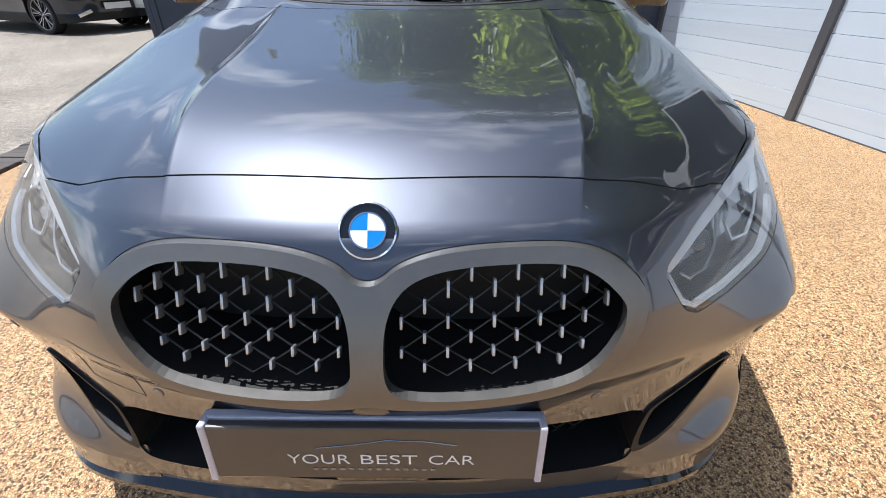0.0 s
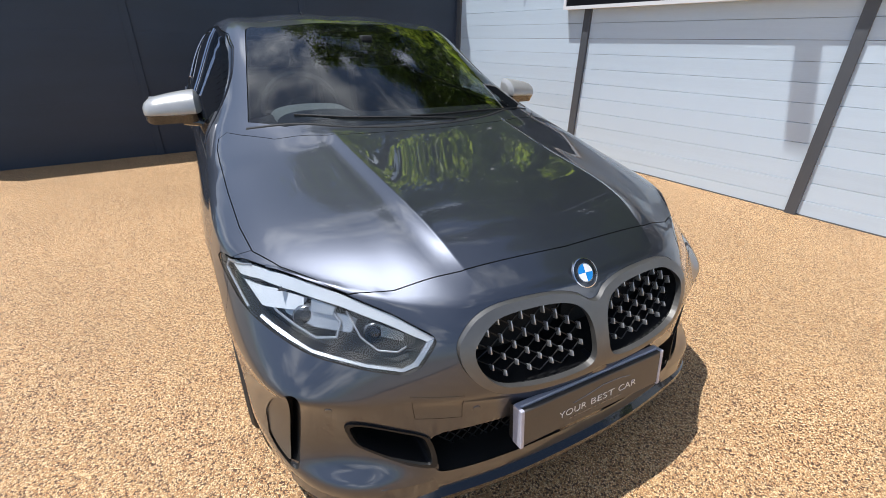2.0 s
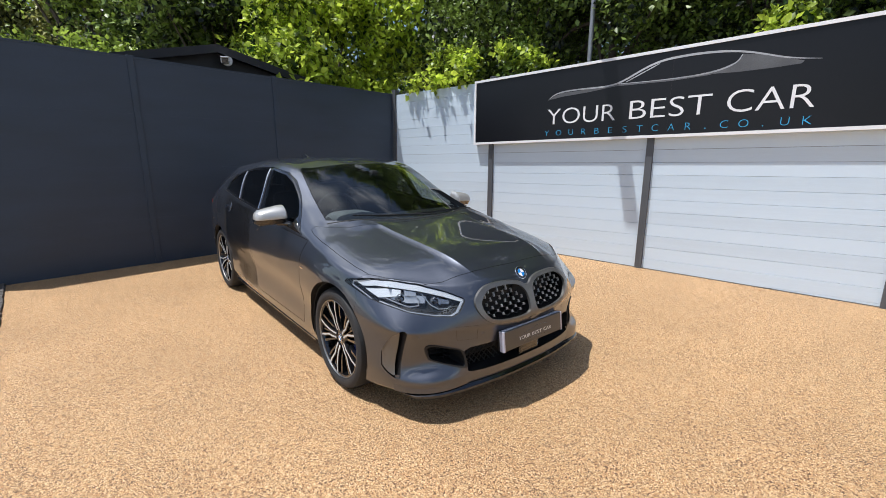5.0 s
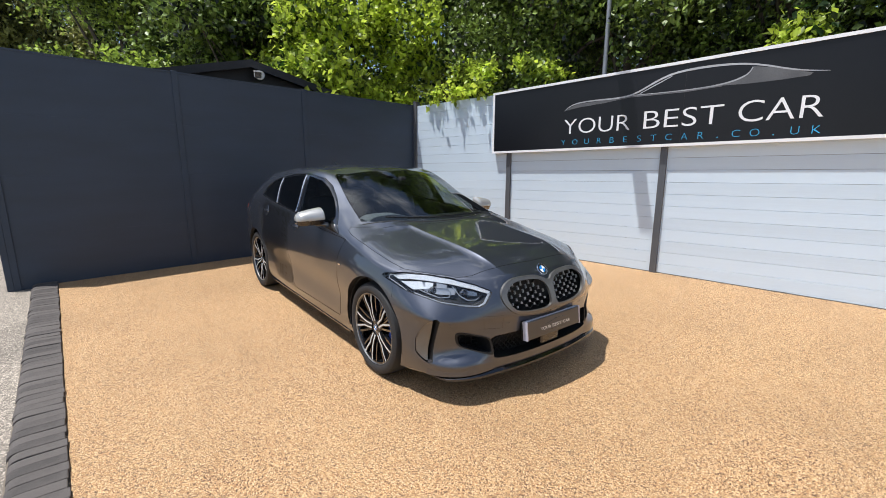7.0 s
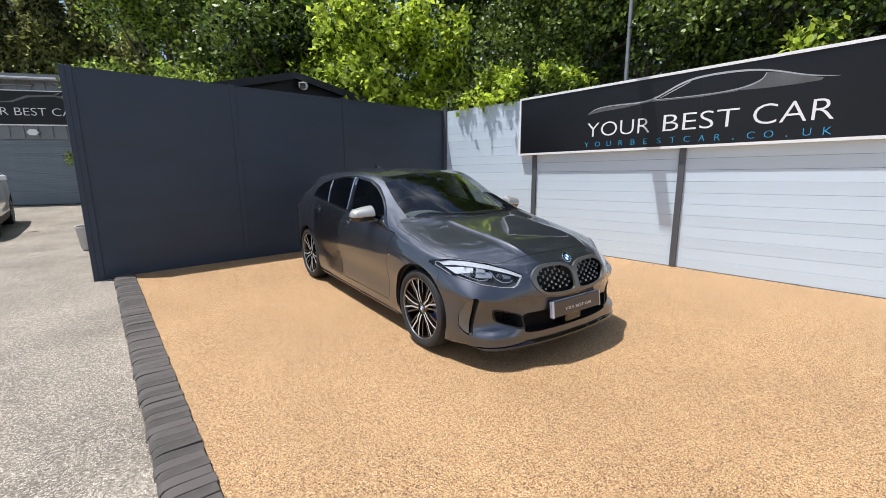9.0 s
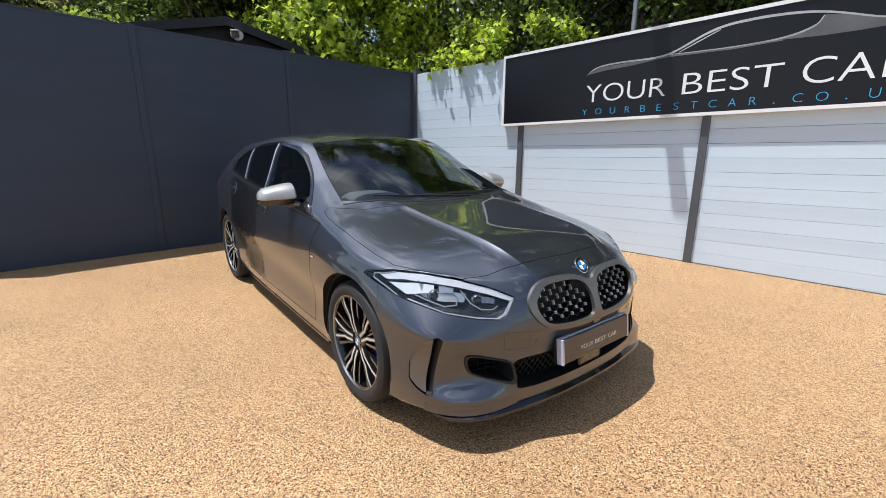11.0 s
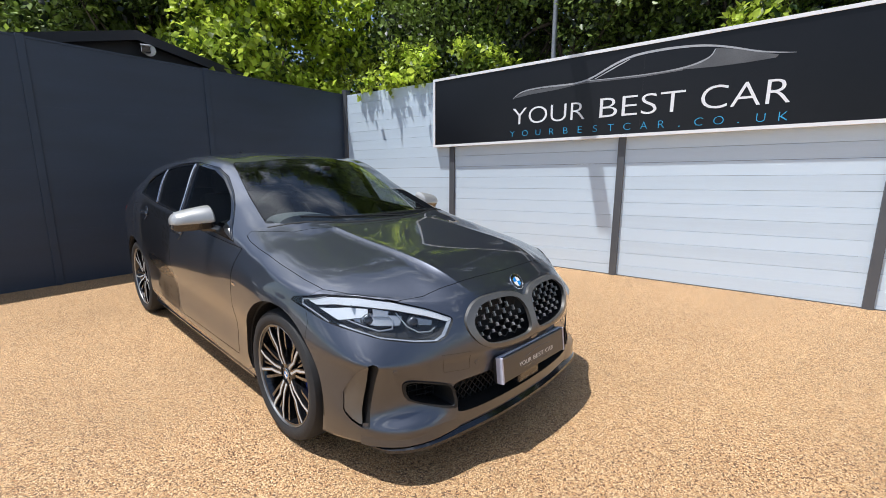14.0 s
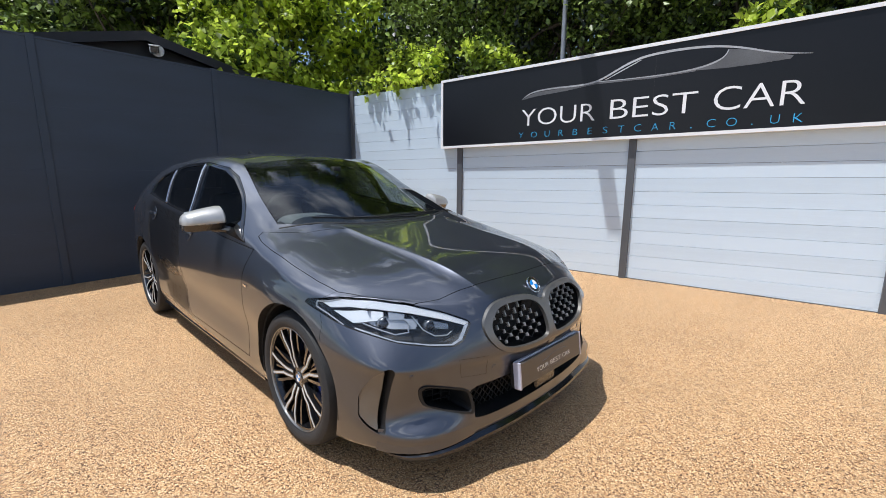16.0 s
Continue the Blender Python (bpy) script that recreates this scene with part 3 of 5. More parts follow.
def leaf_cloud(centres, size, seed, droop=.3, long=1.35):
    """Many folded leaves, one at each centre, as (verts, faces)."""
    rng = np.random.default_rng(seed)
    n = len(centres)
    size = size * rng.uniform(.6, 1.3, n)[:, None]
    d = rng.normal(size=(n, 3))
    d[:, 2] -= droop
    d /= np.linalg.norm(d, axis=1, keepdims=True)
    up = rng.normal(size=(n, 3)) * .8 + np.array([0, 0, 1.0])
    w = np.cross(d, up)
    w /= np.linalg.norm(w, axis=1, keepdims=True) + 1e-9
    nn = np.cross(w, d)
    a = centres
    b = centres + d * size * long
    m = centres + d * size * long * .45
    l = m + w * size * .45 + nn * size * .14
    r = m - w * size * .45 + nn * size * .14
    verts = np.stack([a, l, b, r], 1).reshape(-1, 3)
    i = np.arange(n) * 4
    faces = np.concatenate([np.stack([i, i + 1, i + 2], 1), np.stack([i, i + 2, i + 3], 1)])
    return verts, faces


def leaf_mesh(name, verts, faces, material):
    me = bpy.data.meshes.new(name)
    me.vertices.add(len(verts))
    me.vertices.foreach_set("co", verts.astype(np.float32).ravel())
    me.loops.add(len(faces) * 3)
    me.loops.foreach_set("vertex_index", faces.astype(np.int32).ravel())
    me.polygons.add(len(faces))
    me.polygons.foreach_set("loop_start", np.arange(len(faces), dtype=np.int32) * 3)
    me.update(calc_edges=True)
    me.materials.append(material)
    return me


def clumped(rng, blobs, per, spread):
    """Leaf places: twigs of leaves spread over the outer skin of overlapping blobs (x, y, z, radius)."""
    out = []
    for x, y, z, r in blobs:
        k = max(6, int(per * r * r))
        d = rng.normal(size=(k, 3))
        d /= np.linalg.norm(d, axis=1, keepdims=True)
        d[:, 2] = np.where(d[:, 2] < -.45, -d[:, 2], d[:, 2])
        tips = np.array([x, y, z]) + d * r * rng.uniform(.62, 1.10, (k, 1))
        for t, q in zip(tips, d):
            m = rng.integers(7, 16)
            out.append(t + rng.normal(size=(m, 3)) * spread - q * np.abs(rng.normal(size=(m, 1))) * spread * 1.2)
    return np.concatenate(out)


rng = np.random.default_rng(3)
v, f = leaf_cloud(clumped(rng, [(0, 0, 1.52, .17)], 5200, .018), .022, 5)
part("crown", leaf_mesh("crown", v, f, LEAF_SHADE), LEAF_SHADE, topiary)


def tree(name, label, category, base, blobs, per, spread, size, material, seed, trunk=.14, group=""):
    """A trunk with limbs reaching into every third blob, and a crown of leaves over the blobs."""
    rng = np.random.default_rng(seed)
    ob = thing(name, pose(*base), label, category, group)
    bm = bmesh.new()
    top = max(b[2] for b in blobs)
    mid = Vector((np.mean([b[0] for b in blobs]), np.mean([b[1] for b in blobs]), top * .75))
    add_tube(bm, [(0, 0, -.1), (mid.x * .2, mid.y * .2, top * .25), (mid.x * .6, mid.y * .6, top * .5), mid], trunk, 10, .35)
    for b in blobs[::2]:
        s = rng.uniform(.25, .6)
        st = Vector((mid.x * s, mid.y * s, top * s * .8))
        en = Vector(b[:3])
        add_tube(bm, [st, st.lerp(en, .5) + Vector((0, 0, .15)), en], trunk * .4, 6, .25)
    part("trunk", bm, BARK, ob, smooth=True)
    v, f = leaf_cloud(clumped(rng, blobs, per, spread), size, seed + 1)
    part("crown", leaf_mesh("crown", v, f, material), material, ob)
    return ob


def blob_field(rng, n, x0, x1, y0, y1, z0, z1, r0, r1):
    return [(rng.uniform(x0, x1), rng.uniform(y0, y1), rng.uniform(z0, z1), rng.uniform(r0, r1)) for _ in range(n)]


# hazel behind the corner, its leaf colour brightened as if in the sun
rng = np.random.default_rng(11)
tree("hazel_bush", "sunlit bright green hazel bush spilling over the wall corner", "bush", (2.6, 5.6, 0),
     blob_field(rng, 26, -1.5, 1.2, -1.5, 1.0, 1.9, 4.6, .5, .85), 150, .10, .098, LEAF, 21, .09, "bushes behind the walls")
tree("hazel_bush", "tall green bush in a shade-darkened leaf tone behind the dark wall", "bush", (1.0, 7.4, 0),
     blob_field(rng, 24, -1.4, 1.6, -1.2, 1.0, 2.3, 5.6, .6, .95), 130, .11, .098, LEAF_SHADE, 23, .1, "bushes behind the walls")
tree("elder_bush", "low mid green bush beside the shed", "bush", (-.6, 9.4, 0),
     blob_field(rng, 14, -1.0, 1.8, -.8, .8, 1.6, 3.6, .5, .8), 120, .11, .09, LEAF_MID, 25, .08, "bushes behind the walls")


def along(s, off, z=0):
    q = GW @ Vector((s, off, z))
    return (q.x, q.y, q.z)


# hedge behind the plank wall in shade-painted leaves, with lit-toned sprigs on top
for k, (s, seed) in enumerate(((1.3, 31), (3.3, 33), (5.4, 35), (7.6, 37), (10.0, 39))):
    rng = np.random.default_rng(seed)
    cx, cy, _ = along(s, 1.7)
    blobs = []
    for j in range(34):
        q = along(s + rng.uniform(-1.35, 1.35), 1.7 + rng.uniform(-.85, 1.2))
        blobs.append((q[0] - cx, q[1] - cy, rng.uniform(1.9, 4.9) if j < 22 else rng.uniform(4.6, 8.2), rng.uniform(.5, .85)))
    tree("hedge_tree", "dense hedge tree in shade-darkened green standing behind the plank wall", "hedge", (cx, cy, 0), blobs, 235, .10, .066, LEAF_SHADE, seed + 1, .09, "hedge behind the plank wall")
# sunlight is in the hazel sprays' leaf colour, against the darkened hedge
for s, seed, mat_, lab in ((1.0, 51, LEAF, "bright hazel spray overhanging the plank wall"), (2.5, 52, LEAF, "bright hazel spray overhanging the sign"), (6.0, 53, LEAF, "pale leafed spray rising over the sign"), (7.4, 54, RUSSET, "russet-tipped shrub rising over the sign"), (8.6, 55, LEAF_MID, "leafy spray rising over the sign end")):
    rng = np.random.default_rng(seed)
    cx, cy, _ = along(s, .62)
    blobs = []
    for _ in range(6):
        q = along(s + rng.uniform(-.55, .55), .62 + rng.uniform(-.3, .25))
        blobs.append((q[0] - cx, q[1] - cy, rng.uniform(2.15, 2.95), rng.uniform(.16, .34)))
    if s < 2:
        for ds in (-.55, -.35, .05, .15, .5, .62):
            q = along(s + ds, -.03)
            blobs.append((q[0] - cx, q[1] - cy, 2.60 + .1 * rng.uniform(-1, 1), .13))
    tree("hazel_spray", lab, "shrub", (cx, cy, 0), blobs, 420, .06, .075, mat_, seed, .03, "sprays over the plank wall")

# a few dry leaves blown against the foot of the plank wall
rng = np.random.default_rng(91)
spots_ = np.array([along(rng.uniform(.6, 6.5), -.06 - abs(rng.normal()) * .45) for _ in range(46)])
v, f = leaf_cloud(spots_, .024, 92)
v[:, 2] = .004 + np.abs(v[:, 2]) * .22
tagged(new("fallen_leaves", leaf_mesh("fallen_leaves", v, f, RUSSET)), "dry brown leaves scattered on the gravel by the plank wall", "leaves", kind="stuff")

# tall trees further back, all but one with shade painted into their leaves
for base, n, h, rad, seed, m in (((-1.0, 14.5, 0), 20, 9.0, 2.0, 61, LEAF_MID), ((3.6, 9.6, 0), 40, 13, 2.9, 63, LEAF_SHADE), ((7.4, 7.6, 0), 34, 11.5, 2.7, 65, LEAF_SHADE), ((9.6, 5.2, 0), 24, 8.5, 2.5, 67, LEAF_SHADE), ((10.6, .6, 0), 24, 8.5, 2.4, 69, LEAF_SHADE), ((11.4, -4.2, 0), 24, 8.5, 2.4, 71, LEAF_SHADE), ((2.4, 19.0, 0), 40, 13.0, 3.2, 73, LEAF_SHADE), ((.9, 13.0, 0), 34, 12.0, 2.2, 75, LEAF_SHADE)):
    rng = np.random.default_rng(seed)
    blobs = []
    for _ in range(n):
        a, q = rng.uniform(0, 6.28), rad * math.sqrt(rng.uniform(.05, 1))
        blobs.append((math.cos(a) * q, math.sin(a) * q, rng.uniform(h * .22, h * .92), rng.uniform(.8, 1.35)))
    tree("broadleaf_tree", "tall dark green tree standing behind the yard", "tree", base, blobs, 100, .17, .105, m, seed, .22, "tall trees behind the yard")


def conifer(base, h, rad, seed):
    """A trunk with drooping tiers of short sprays."""
    rng = np.random.default_rng(seed)
    ob = thing("conifer_tree", pose(*base), "tall olive green conifer behind the workshop", "tree", "conifers behind the workshop")
    part("trunk", tube([(0, 0, 0), (.05, 0, h * .5), (0, 0, h)], .2, 8, .15), BARK, ob)
    pts = []
    for _ in range(760):
        z = h * rng.uniform(.08, 1)
        r = rad * (1 - z / h) ** .8 + .12
        a = rng.uniform(0, 6.28)
        for q in np.linspace(.35, 1, 7):
            m = 4
            pts.append(np.array([math.cos(a) * r * q, math.sin(a) * r * q, z - .35 * q * q * r]) + rng.normal(size=(m, 3)) * .11)
    v, f = leaf_cloud(np.concatenate(pts), .13, seed, .9, 2.2)
    part("crown", leaf_mesh("crown", v, f, CONIFER), CONIFER, ob)


for k in range(9):
    conifer((-15.5 + 1.75 * k, 23.6 + .9 * (k % 2) - .3 * (k % 3), 0), 9.3 + .7 * ((k * 5) % 4) - .5 * (k > 6), 2.1 + .2 * (k % 3), 81 + k)

# ---- lamp post behind the plank wall, its head over the yard ----
lx, ly, _ = along(3.36, .55)
lamp = thing("street_lamp", pose(lx, ly, 0), "pale galvanised lamp post standing behind the sign", "street lamp")
lamp_turn = GW.to_3x3().to_4x4()
part("pole", tube([(0, 0, 0), (0, 0, 2.5), (0, 0, 5.05)], .038, 12, .75), GALV, lamp, smooth=True)
part("arm", box(-.025, .025, -1.15, 0, 4.98, 5.03, .006, lamp_turn), GALV, lamp)
part("lamp_head", box(-.085, .085, -1.80, -1.05, 4.95, 5.04, .02, lamp_turn), GREY_POST, lamp)

# ---- the car: a smooth body solid, cut into panels ----
# plan of the nose at seven heights, from the lip up to the edge of the bonnet: x, y, z from the middle outwards
NOSE = [
    [(0, -2.130, .205), (.25, -2.121, .205), (.47, -2.092, .205), (.655, -2.036, .200), (.785, -1.892, .190)],
    [(0, -2.132, .272), (.25, -2.122, .270), (.47, -2.094, .268), (.662, -2.034, .262), (.800, -1.888, .258)],
    [(0, -2.138, .380), (.25, -2.122, .370), (.47, -2.082, .360), (.655, -1.972, .348), (.802, -1.858, .345)],
    [(0, -2.158, .490), (.24, -2.142, .490), (.465, -2.078, .490), (.655, -1.992, .488), (.795, -1.888, .500)],
    [(0, -2.166, .545), (.24, -2.154, .543), (.46, -2.090, .538), (.655, -1.988, .540), (.798, -1.900, .548)],
    [(0, -2.122, .665), (.28, -2.104, .668), (.425, -2.068, .668), (.585, -1.952, .670), (.752, -1.800, .680)],
    [(0, -2.068, .746), (.30, -2.050, .749), (.425, -2.004, .748), (.575, -1.888, .758), (.718, -1.735, .774)],
]
SIDE_Y = [-1.55, -1.2, -.9, -.6, -.1, .4, .9, 1.3, 1.65, 1.88]
SIDE = [  # half width and height of each of the seven lines along the flank
    ([.860, .850, .838, .838, .838, .838, .832, .828, .805, .750], [.165, .165, .170, .175, .180, .185, .190, .200, .220, .240]),
    ([.885, .890, .868, .862, .860, .861, .856, .868, .850, .795], [.310, .310, .295, .290, .290, .290, .300, .320, .340, .360]),
    ([.890, .902, .872, .860, .856, .858, .860, .880, .860, .808], [.460, .470, .450, .450, .455, .465, .480, .520, .540, .540]),
    ([.889, .905, .892, .886, .882, .884, .880, .884, .860, .808], [.530, .550, .570, .580, .590, .600, .620, .640, .650, .645]),
    ([.885, .903, .894, .889, .886, .886, .880, .880, .856, .804], [.600, .630, .680, .695, .710, .725, .740, .755, .760, .750]),
    ([.865, .890, .880, .873, .870, .869, .864, .856, .828, .776], [.690, .735, .790, .820, .855, .880, .905, .925, .930, .910]),
    ([.835, .855, .843, .842, .842, .838, .826, .805, .765, .708], [.764, .818, .872, .905, .955, .995, 1.035, 1.062, 1.050, 1.010]),
]
TAIL = [  # x, y of the tail from the corner inwards, and the height and set-back of the seven lines
    [(.70, 2.02), (.55, 2.09), (.38, 2.13), (.20, 2.15), (0, 2.155)],
    [(.25, .05), (.37, .01), (.54, 0), (.65, .005), (.75, .01), (.90, .05), (.985, .09)],
]
TOP = [  # half cross-sections of bonnet, screen and roof, from the middle outwards
    [(0, -1.86, .845), (.343, -1.845, .842), (.48, -1.80, .828), (.68, -1.67, .800)],
    [(0, -1.50, .905), (.366, -1.478, .902), (.50, -1.44, .889), (.73, -1.31, .855)],
    [(0, -1.17, .953), (.387, -1.145, .953), (.52, -1.11, .946), (.75, -.99, .918)],
    [(0, -1.06, .980), (.394, -1.025, .981), (.55, -.97, .981), (.755, -.76, .968)],
    [(0, -.60, 1.190), (.28, -.58, 1.187), (.50, -.50, 1.168), (.690, -.37, 1.115)],
    [(0, -.15, 1.352), (.28, -.13, 1.347), (.46, -.08, 1.329), (.638, -.02, 1.292)],
    [(0, .50, 1.392), (.28, .50, 1.388), (.48, .50, 1.368), (.655, .52, 1.318)],
    [(0, 1.10, 1.372), (.28, 1.10, 1.367), (.46, 1.10, 1.345), (.635, 1.10, 1.285)],
    [(0, 1.65, 1.325), (.28, 1.64, 1.320), (.44, 1.62, 1.300), (.60, 1.55, 1.235)],
    [(0, 1.80, 1.275), (.28, 1.79, 1.270), (.42, 1.77, 1.250), (.545, 1.74, 1.170)],
]


def car_solid(grow=0.0):
    """The closed body, as (verts, faces); grow moves its skin outwards."""
    levels = []
    for k in range(7):
        row = list(NOSE[k]) + [(w, y, z) for w, y, z in zip(SIDE[k][0], SIDE_Y, SIDE[k][1])]
        z, back = TAIL[1][k]
        row += [(x, y - back, z) for x, y in TAIL[0]]
        levels.append(row)
    W = np.array(levels, float)                       # levels, columns
    wrap = spline(np.swapaxes(spline(np.swapaxes(W, 0, 1), 7), 0, 1), 8)  # height steps, columns
    T = [W[6][:5]] + [np.array(TOP[i] + [tuple(W[6][5 + i])]) for i in range(10)] + [W[6][15:][::-1]]
    top = np.swapaxes(spline(np.swapaxes(np.array(T), 0, 1), 7), 0, 1)
    top = np.concatenate([spline(top[:5], 7)[:-1], spline(top[4:], 7)])
    nx = top.shape[1]
    rim = wrap[-1]
    nf = 4 * 7
    # edge of the wrap and of the top must be one line
    cols = wrap.shape[1]
    ns = (cols - 1 - 2 * nf)
    side = top[:, -1]
    u = np.linspace(0, ns, len(side))
    for c in range(cols):
        if c <= nf:
            s = c / nf * (nx - 1)
            i = min(int(s), nx - 2)
            q = top[0, i] * (1 - s + i) + top[0, i + 1] * (s - i)
        elif c >= nf + ns:
            s = (cols - 1 - c) / nf * (nx - 1)
            i = min(int(s), nx - 2)
            q = top[-1, i] * (1 - s + i) + top[-1, i + 1] * (s - i)
        else:
            s = (c - nf) / ns * (len(side) - 1)
            i = min(int(s), len(side) - 2)
            q = side[i] * (1 - s + i) + side[i + 1] * (s - i)
        shift = q - rim[c]
        for r in range(wrap.shape[0] - 6, wrap.shape[0]):
            wrap[r, c] += shift * (r - wrap.shape[0] + 7) / 6
    # the bonnet's two long creases: a ridge along one column, with a step down outside it
    edge = top[:, 7:8, 0]
    fine = [*range(7), 6.55, 6.85, 7, 7.12, 7.4, *range(8, nx)]
    cols_ = []
    for c in fine:
        i = min(int(c), nx - 2)
        q = top[:, i] * (1 - c + i) + top[:, i + 1] * (c - i)
        if c != int(c):
            q[0], q[-1] = top[0, 7], top[-1, 7]
        cols_.append(q)
    top = np.stack(cols_, 1)
    x, y = top[..., 0], top[..., 1]
    fade = np.clip((y + 2.03) / .22, 0, 1) * np.clip((-1.03 - y) / .12, 0, 1)
    fade = fade * fade * (3 - 2 * fade)
    inner = .006 * np.exp(-np.clip(edge - x, 0, 1) / .045)
    step = np.clip((x - edge) / .05, 0, 1)
    outer = .006 - .017 * (1 - (1 - step) ** 2) * np.clip((.74 - x) / .25, 0, 1)
    top[..., 2] += fade * np.where(x <= edge, inner, outer)
    bm = bmesh.new()
    def put(co):
        return bm.verts.new(Vector(co))
    for s in (1, -1):
        flip = np.array([s, 1, 1])
        g = [[put(p * flip) for p in row] for row in wrap]
        h = [[put(p * flip) for p in row] for row in top]
        for G in (g, h):
            for r in range(len(G) - 1):
                for c in range(len(G[0]) - 1):
                    q = [G[r][c], G[r][c + 1], G[r + 1][c + 1], G[r + 1][c]]
                    if (s > 0) != (G is h):
                        q.reverse()
                    bm.faces.new(q)
        mid = [put((0, p[1], p[2])) for p in wrap[0]]
        for c in range(cols - 1):
            if c == 0:
                q = [g[0][0], g[0][1], mid[1]]
            elif c == cols - 2:
                q = [g[0][c], g[0][c + 1], mid[c]]
            else:
                q = [g[0][c], g[0][c + 1], mid[c + 1], mid[c]]
            if s < 0:
                q.reverse()
            bm.faces.new(q)
    bmesh.ops.remove_doubles(bm, verts=bm.verts, dist=2e-4)
    # close the hair-line between rim of the wrap and edge of the top
    loose = [e for e in bm.edges if len(e.link_faces) == 1]
    if loose:
        bmesh.ops.remove_doubles(bm, verts=list({v for e in loose for v in e.verts}), dist=.012)
    bmesh.ops.dissolve_degenerate(bm, dist=1e-5, edges=bm.edges)
    loose = [e for e in bm.edges if len(e.link_faces) == 1]
    if loose:
        bmesh.ops.holes_fill(bm, edges=loose, sides=0)
    bmesh.ops.triangulate(bm, faces=[f for f in bm.faces if len(f.verts) > 4])
    bmesh.ops.recalc_face_normals(bm, faces=bm.faces)
    if grow:
        bm.normal_update()
        move = [(v, v.normal.copy()) for v in bm.verts]
        for v, n in move:
            v.co += n * grow
    return bm


from mathutils.bvhtree import BVHTree
from mathutils.interpolate import poly_3d_calc


def solid_mesh(bm, name="tool"):
    me = bpy.data.meshes.new(name)
    bm.to_mesh(me)
    bm.free()
    return me


def cut(a, b, how):
    """Boolean of two closed meshes: how is DIFFERENCE, INTERSECT or UNION. b is used up."""
    oa, ob = bpy.data.objects.new("tool_a", a), bpy.data.objects.new("tool_b", b)
    for o in (oa, ob):
        scene.collection.objects.link(o)
    m = oa.modifiers.new("cut", "BOOLEAN")
    m.object, m.operation, m.solver = ob, how, "MANIFOLD"
    out = bpy.data.meshes.new_from_object(oa.evaluated_get(bpy.context.evaluated_depsgraph_get()))
    for o in (oa, ob):
        bpy.data.objects.remove(o)
    bpy.data.meshes.remove(b)
    out.materials.clear()
    return out


class Skin:
    """The smooth body, to give cut panels its clean shading and to tell outer faces from cut ones."""
    def __init__(self, grow=0.0):
        bm = car_solid(grow)
        bm.normal_update()
        self.me = solid_mesh(bm.copy(), "skin")
        self.verts = [v.co.copy() for v in bm.verts]
        self.normals = [v.normal.copy() for v in bm.verts]
        self.faces = [[v.index for v in f.verts] for f in bm.faces]
        self.tree = BVHTree.FromBMesh(bm)
        bm.free()

    def copy(self):
        return self.me.copy()

    def normal(self, co):
        place, n, i, dist = self.tree.find_nearest(co)
        ids = self.faces[i]
        out = Vector((0, 0, 0))
        for k, w in zip(ids, poly_3d_calc([self.verts[k] for k in ids], place)):
            out += self.normals[k] * w
        return out.normalized(), n, dist

    def dress(self, me, outer, inner, reach=.0025, inner_cut=.75):
        """Materials and shading: outer faces take the skin's normals, the cut faces their own."""
        me.materials.append(outer)
        me.materials.append(inner)
        loops = [None] * len(me.loops)
        for f in me.polygons:
            n, fn, dist = self.normal(f.center)
            on = dist < reach and f.normal.dot(fn) > inner_cut
            f.material_index = 0 if on else 1
            f.use_smooth = True
            for li in f.loop_indices:
                if on:
                    loops[li] = tuple(self.normal(me.vertices[me.loops[li].vertex_index].co)[0])
                else:
                    loops[li] = tuple(f.normal)
        me.normals_split_custom_set(loops)
        return me


def grown(poly, d):
    """A closed outline moved outwards by d."""
    p = [Vector(q) for q in poly]
    area = sum(a.x * b.y - b.x * a.y for a, b in zip(p, p[1:] + p[:1]))
    sgn = 1 if area > 0 else -1
    out = []
    for i, q in enumerate(p):
        a, b = p[i - 1], p[(i + 1) % len(p)]
        e, f = (q - a), (b - q)
        e = e.normalized() if e.length > 1e-9 else f.normalized()
        f = f.normalized() if f.length > 1e-9 else e
        n = Vector((e.y + f.y, -e.x - f.x))
        n = n.normalized() if n.length > 1e-9 else Vector((e.y, -e.x))
        k = max(.5, n.dot(Vector((e.y, -e.x))))
        out.append(tuple(q + n * sgn * d / k))
    return out


def flip(poly):
    return [(-a, b) for a, b in poly]


# outlines: (y, z) on the flank, (x, z) on the nose, (x, y) from above
WINDOWS = [(-.80, .897), (-.585, 1.018), (-.405, 1.130), (-.235, 1.232), (-.09, 1.288), (.20, 1.322), (.55, 1.305), (.86, 1.266), (1.08, 1.218), (1.19, 1.145), (1.19, 1.060), (.62, 1.010), (.1, .970), (-.5, .922)]
GLASS_F = [(-.72, .917), (-.55, 1.020), (-.38, 1.126), (-.222, 1.214), (-.08, 1.268), (.165, 1.301), (.045, .980), (-.5, .937)]
GLASS_R = [(.135, .988), (.255, 1.302), (.54, 1.286), (.765, 1.258), (.62, 1.027)]
GLASS_Q = [(.665, 1.031), (.808, 1.252), (.86, 1.245), (1.06, 1.201), (1.155, 1.14), (1.155, 1.075)]
DOOR_F = [(-.915, .880), (-.865, .74), (-.842, .54), (-.825, .30), (-.80, .262), (.17, .262), (.205, .30), (.245, .42), (.262, .60), (.225, .84), (.12, .955), (-.5, .905)]
DOOR_R = [(.127, .955), (.232, .84), (.269, .60), (.252, .42), (.212, .30), (.20, .262), (.66, .262), (.80, .37), (.96, .50), (1.06, .66), (1.075, .78), (1.045, .92), (1.065, 1.038), (.62, .995)]
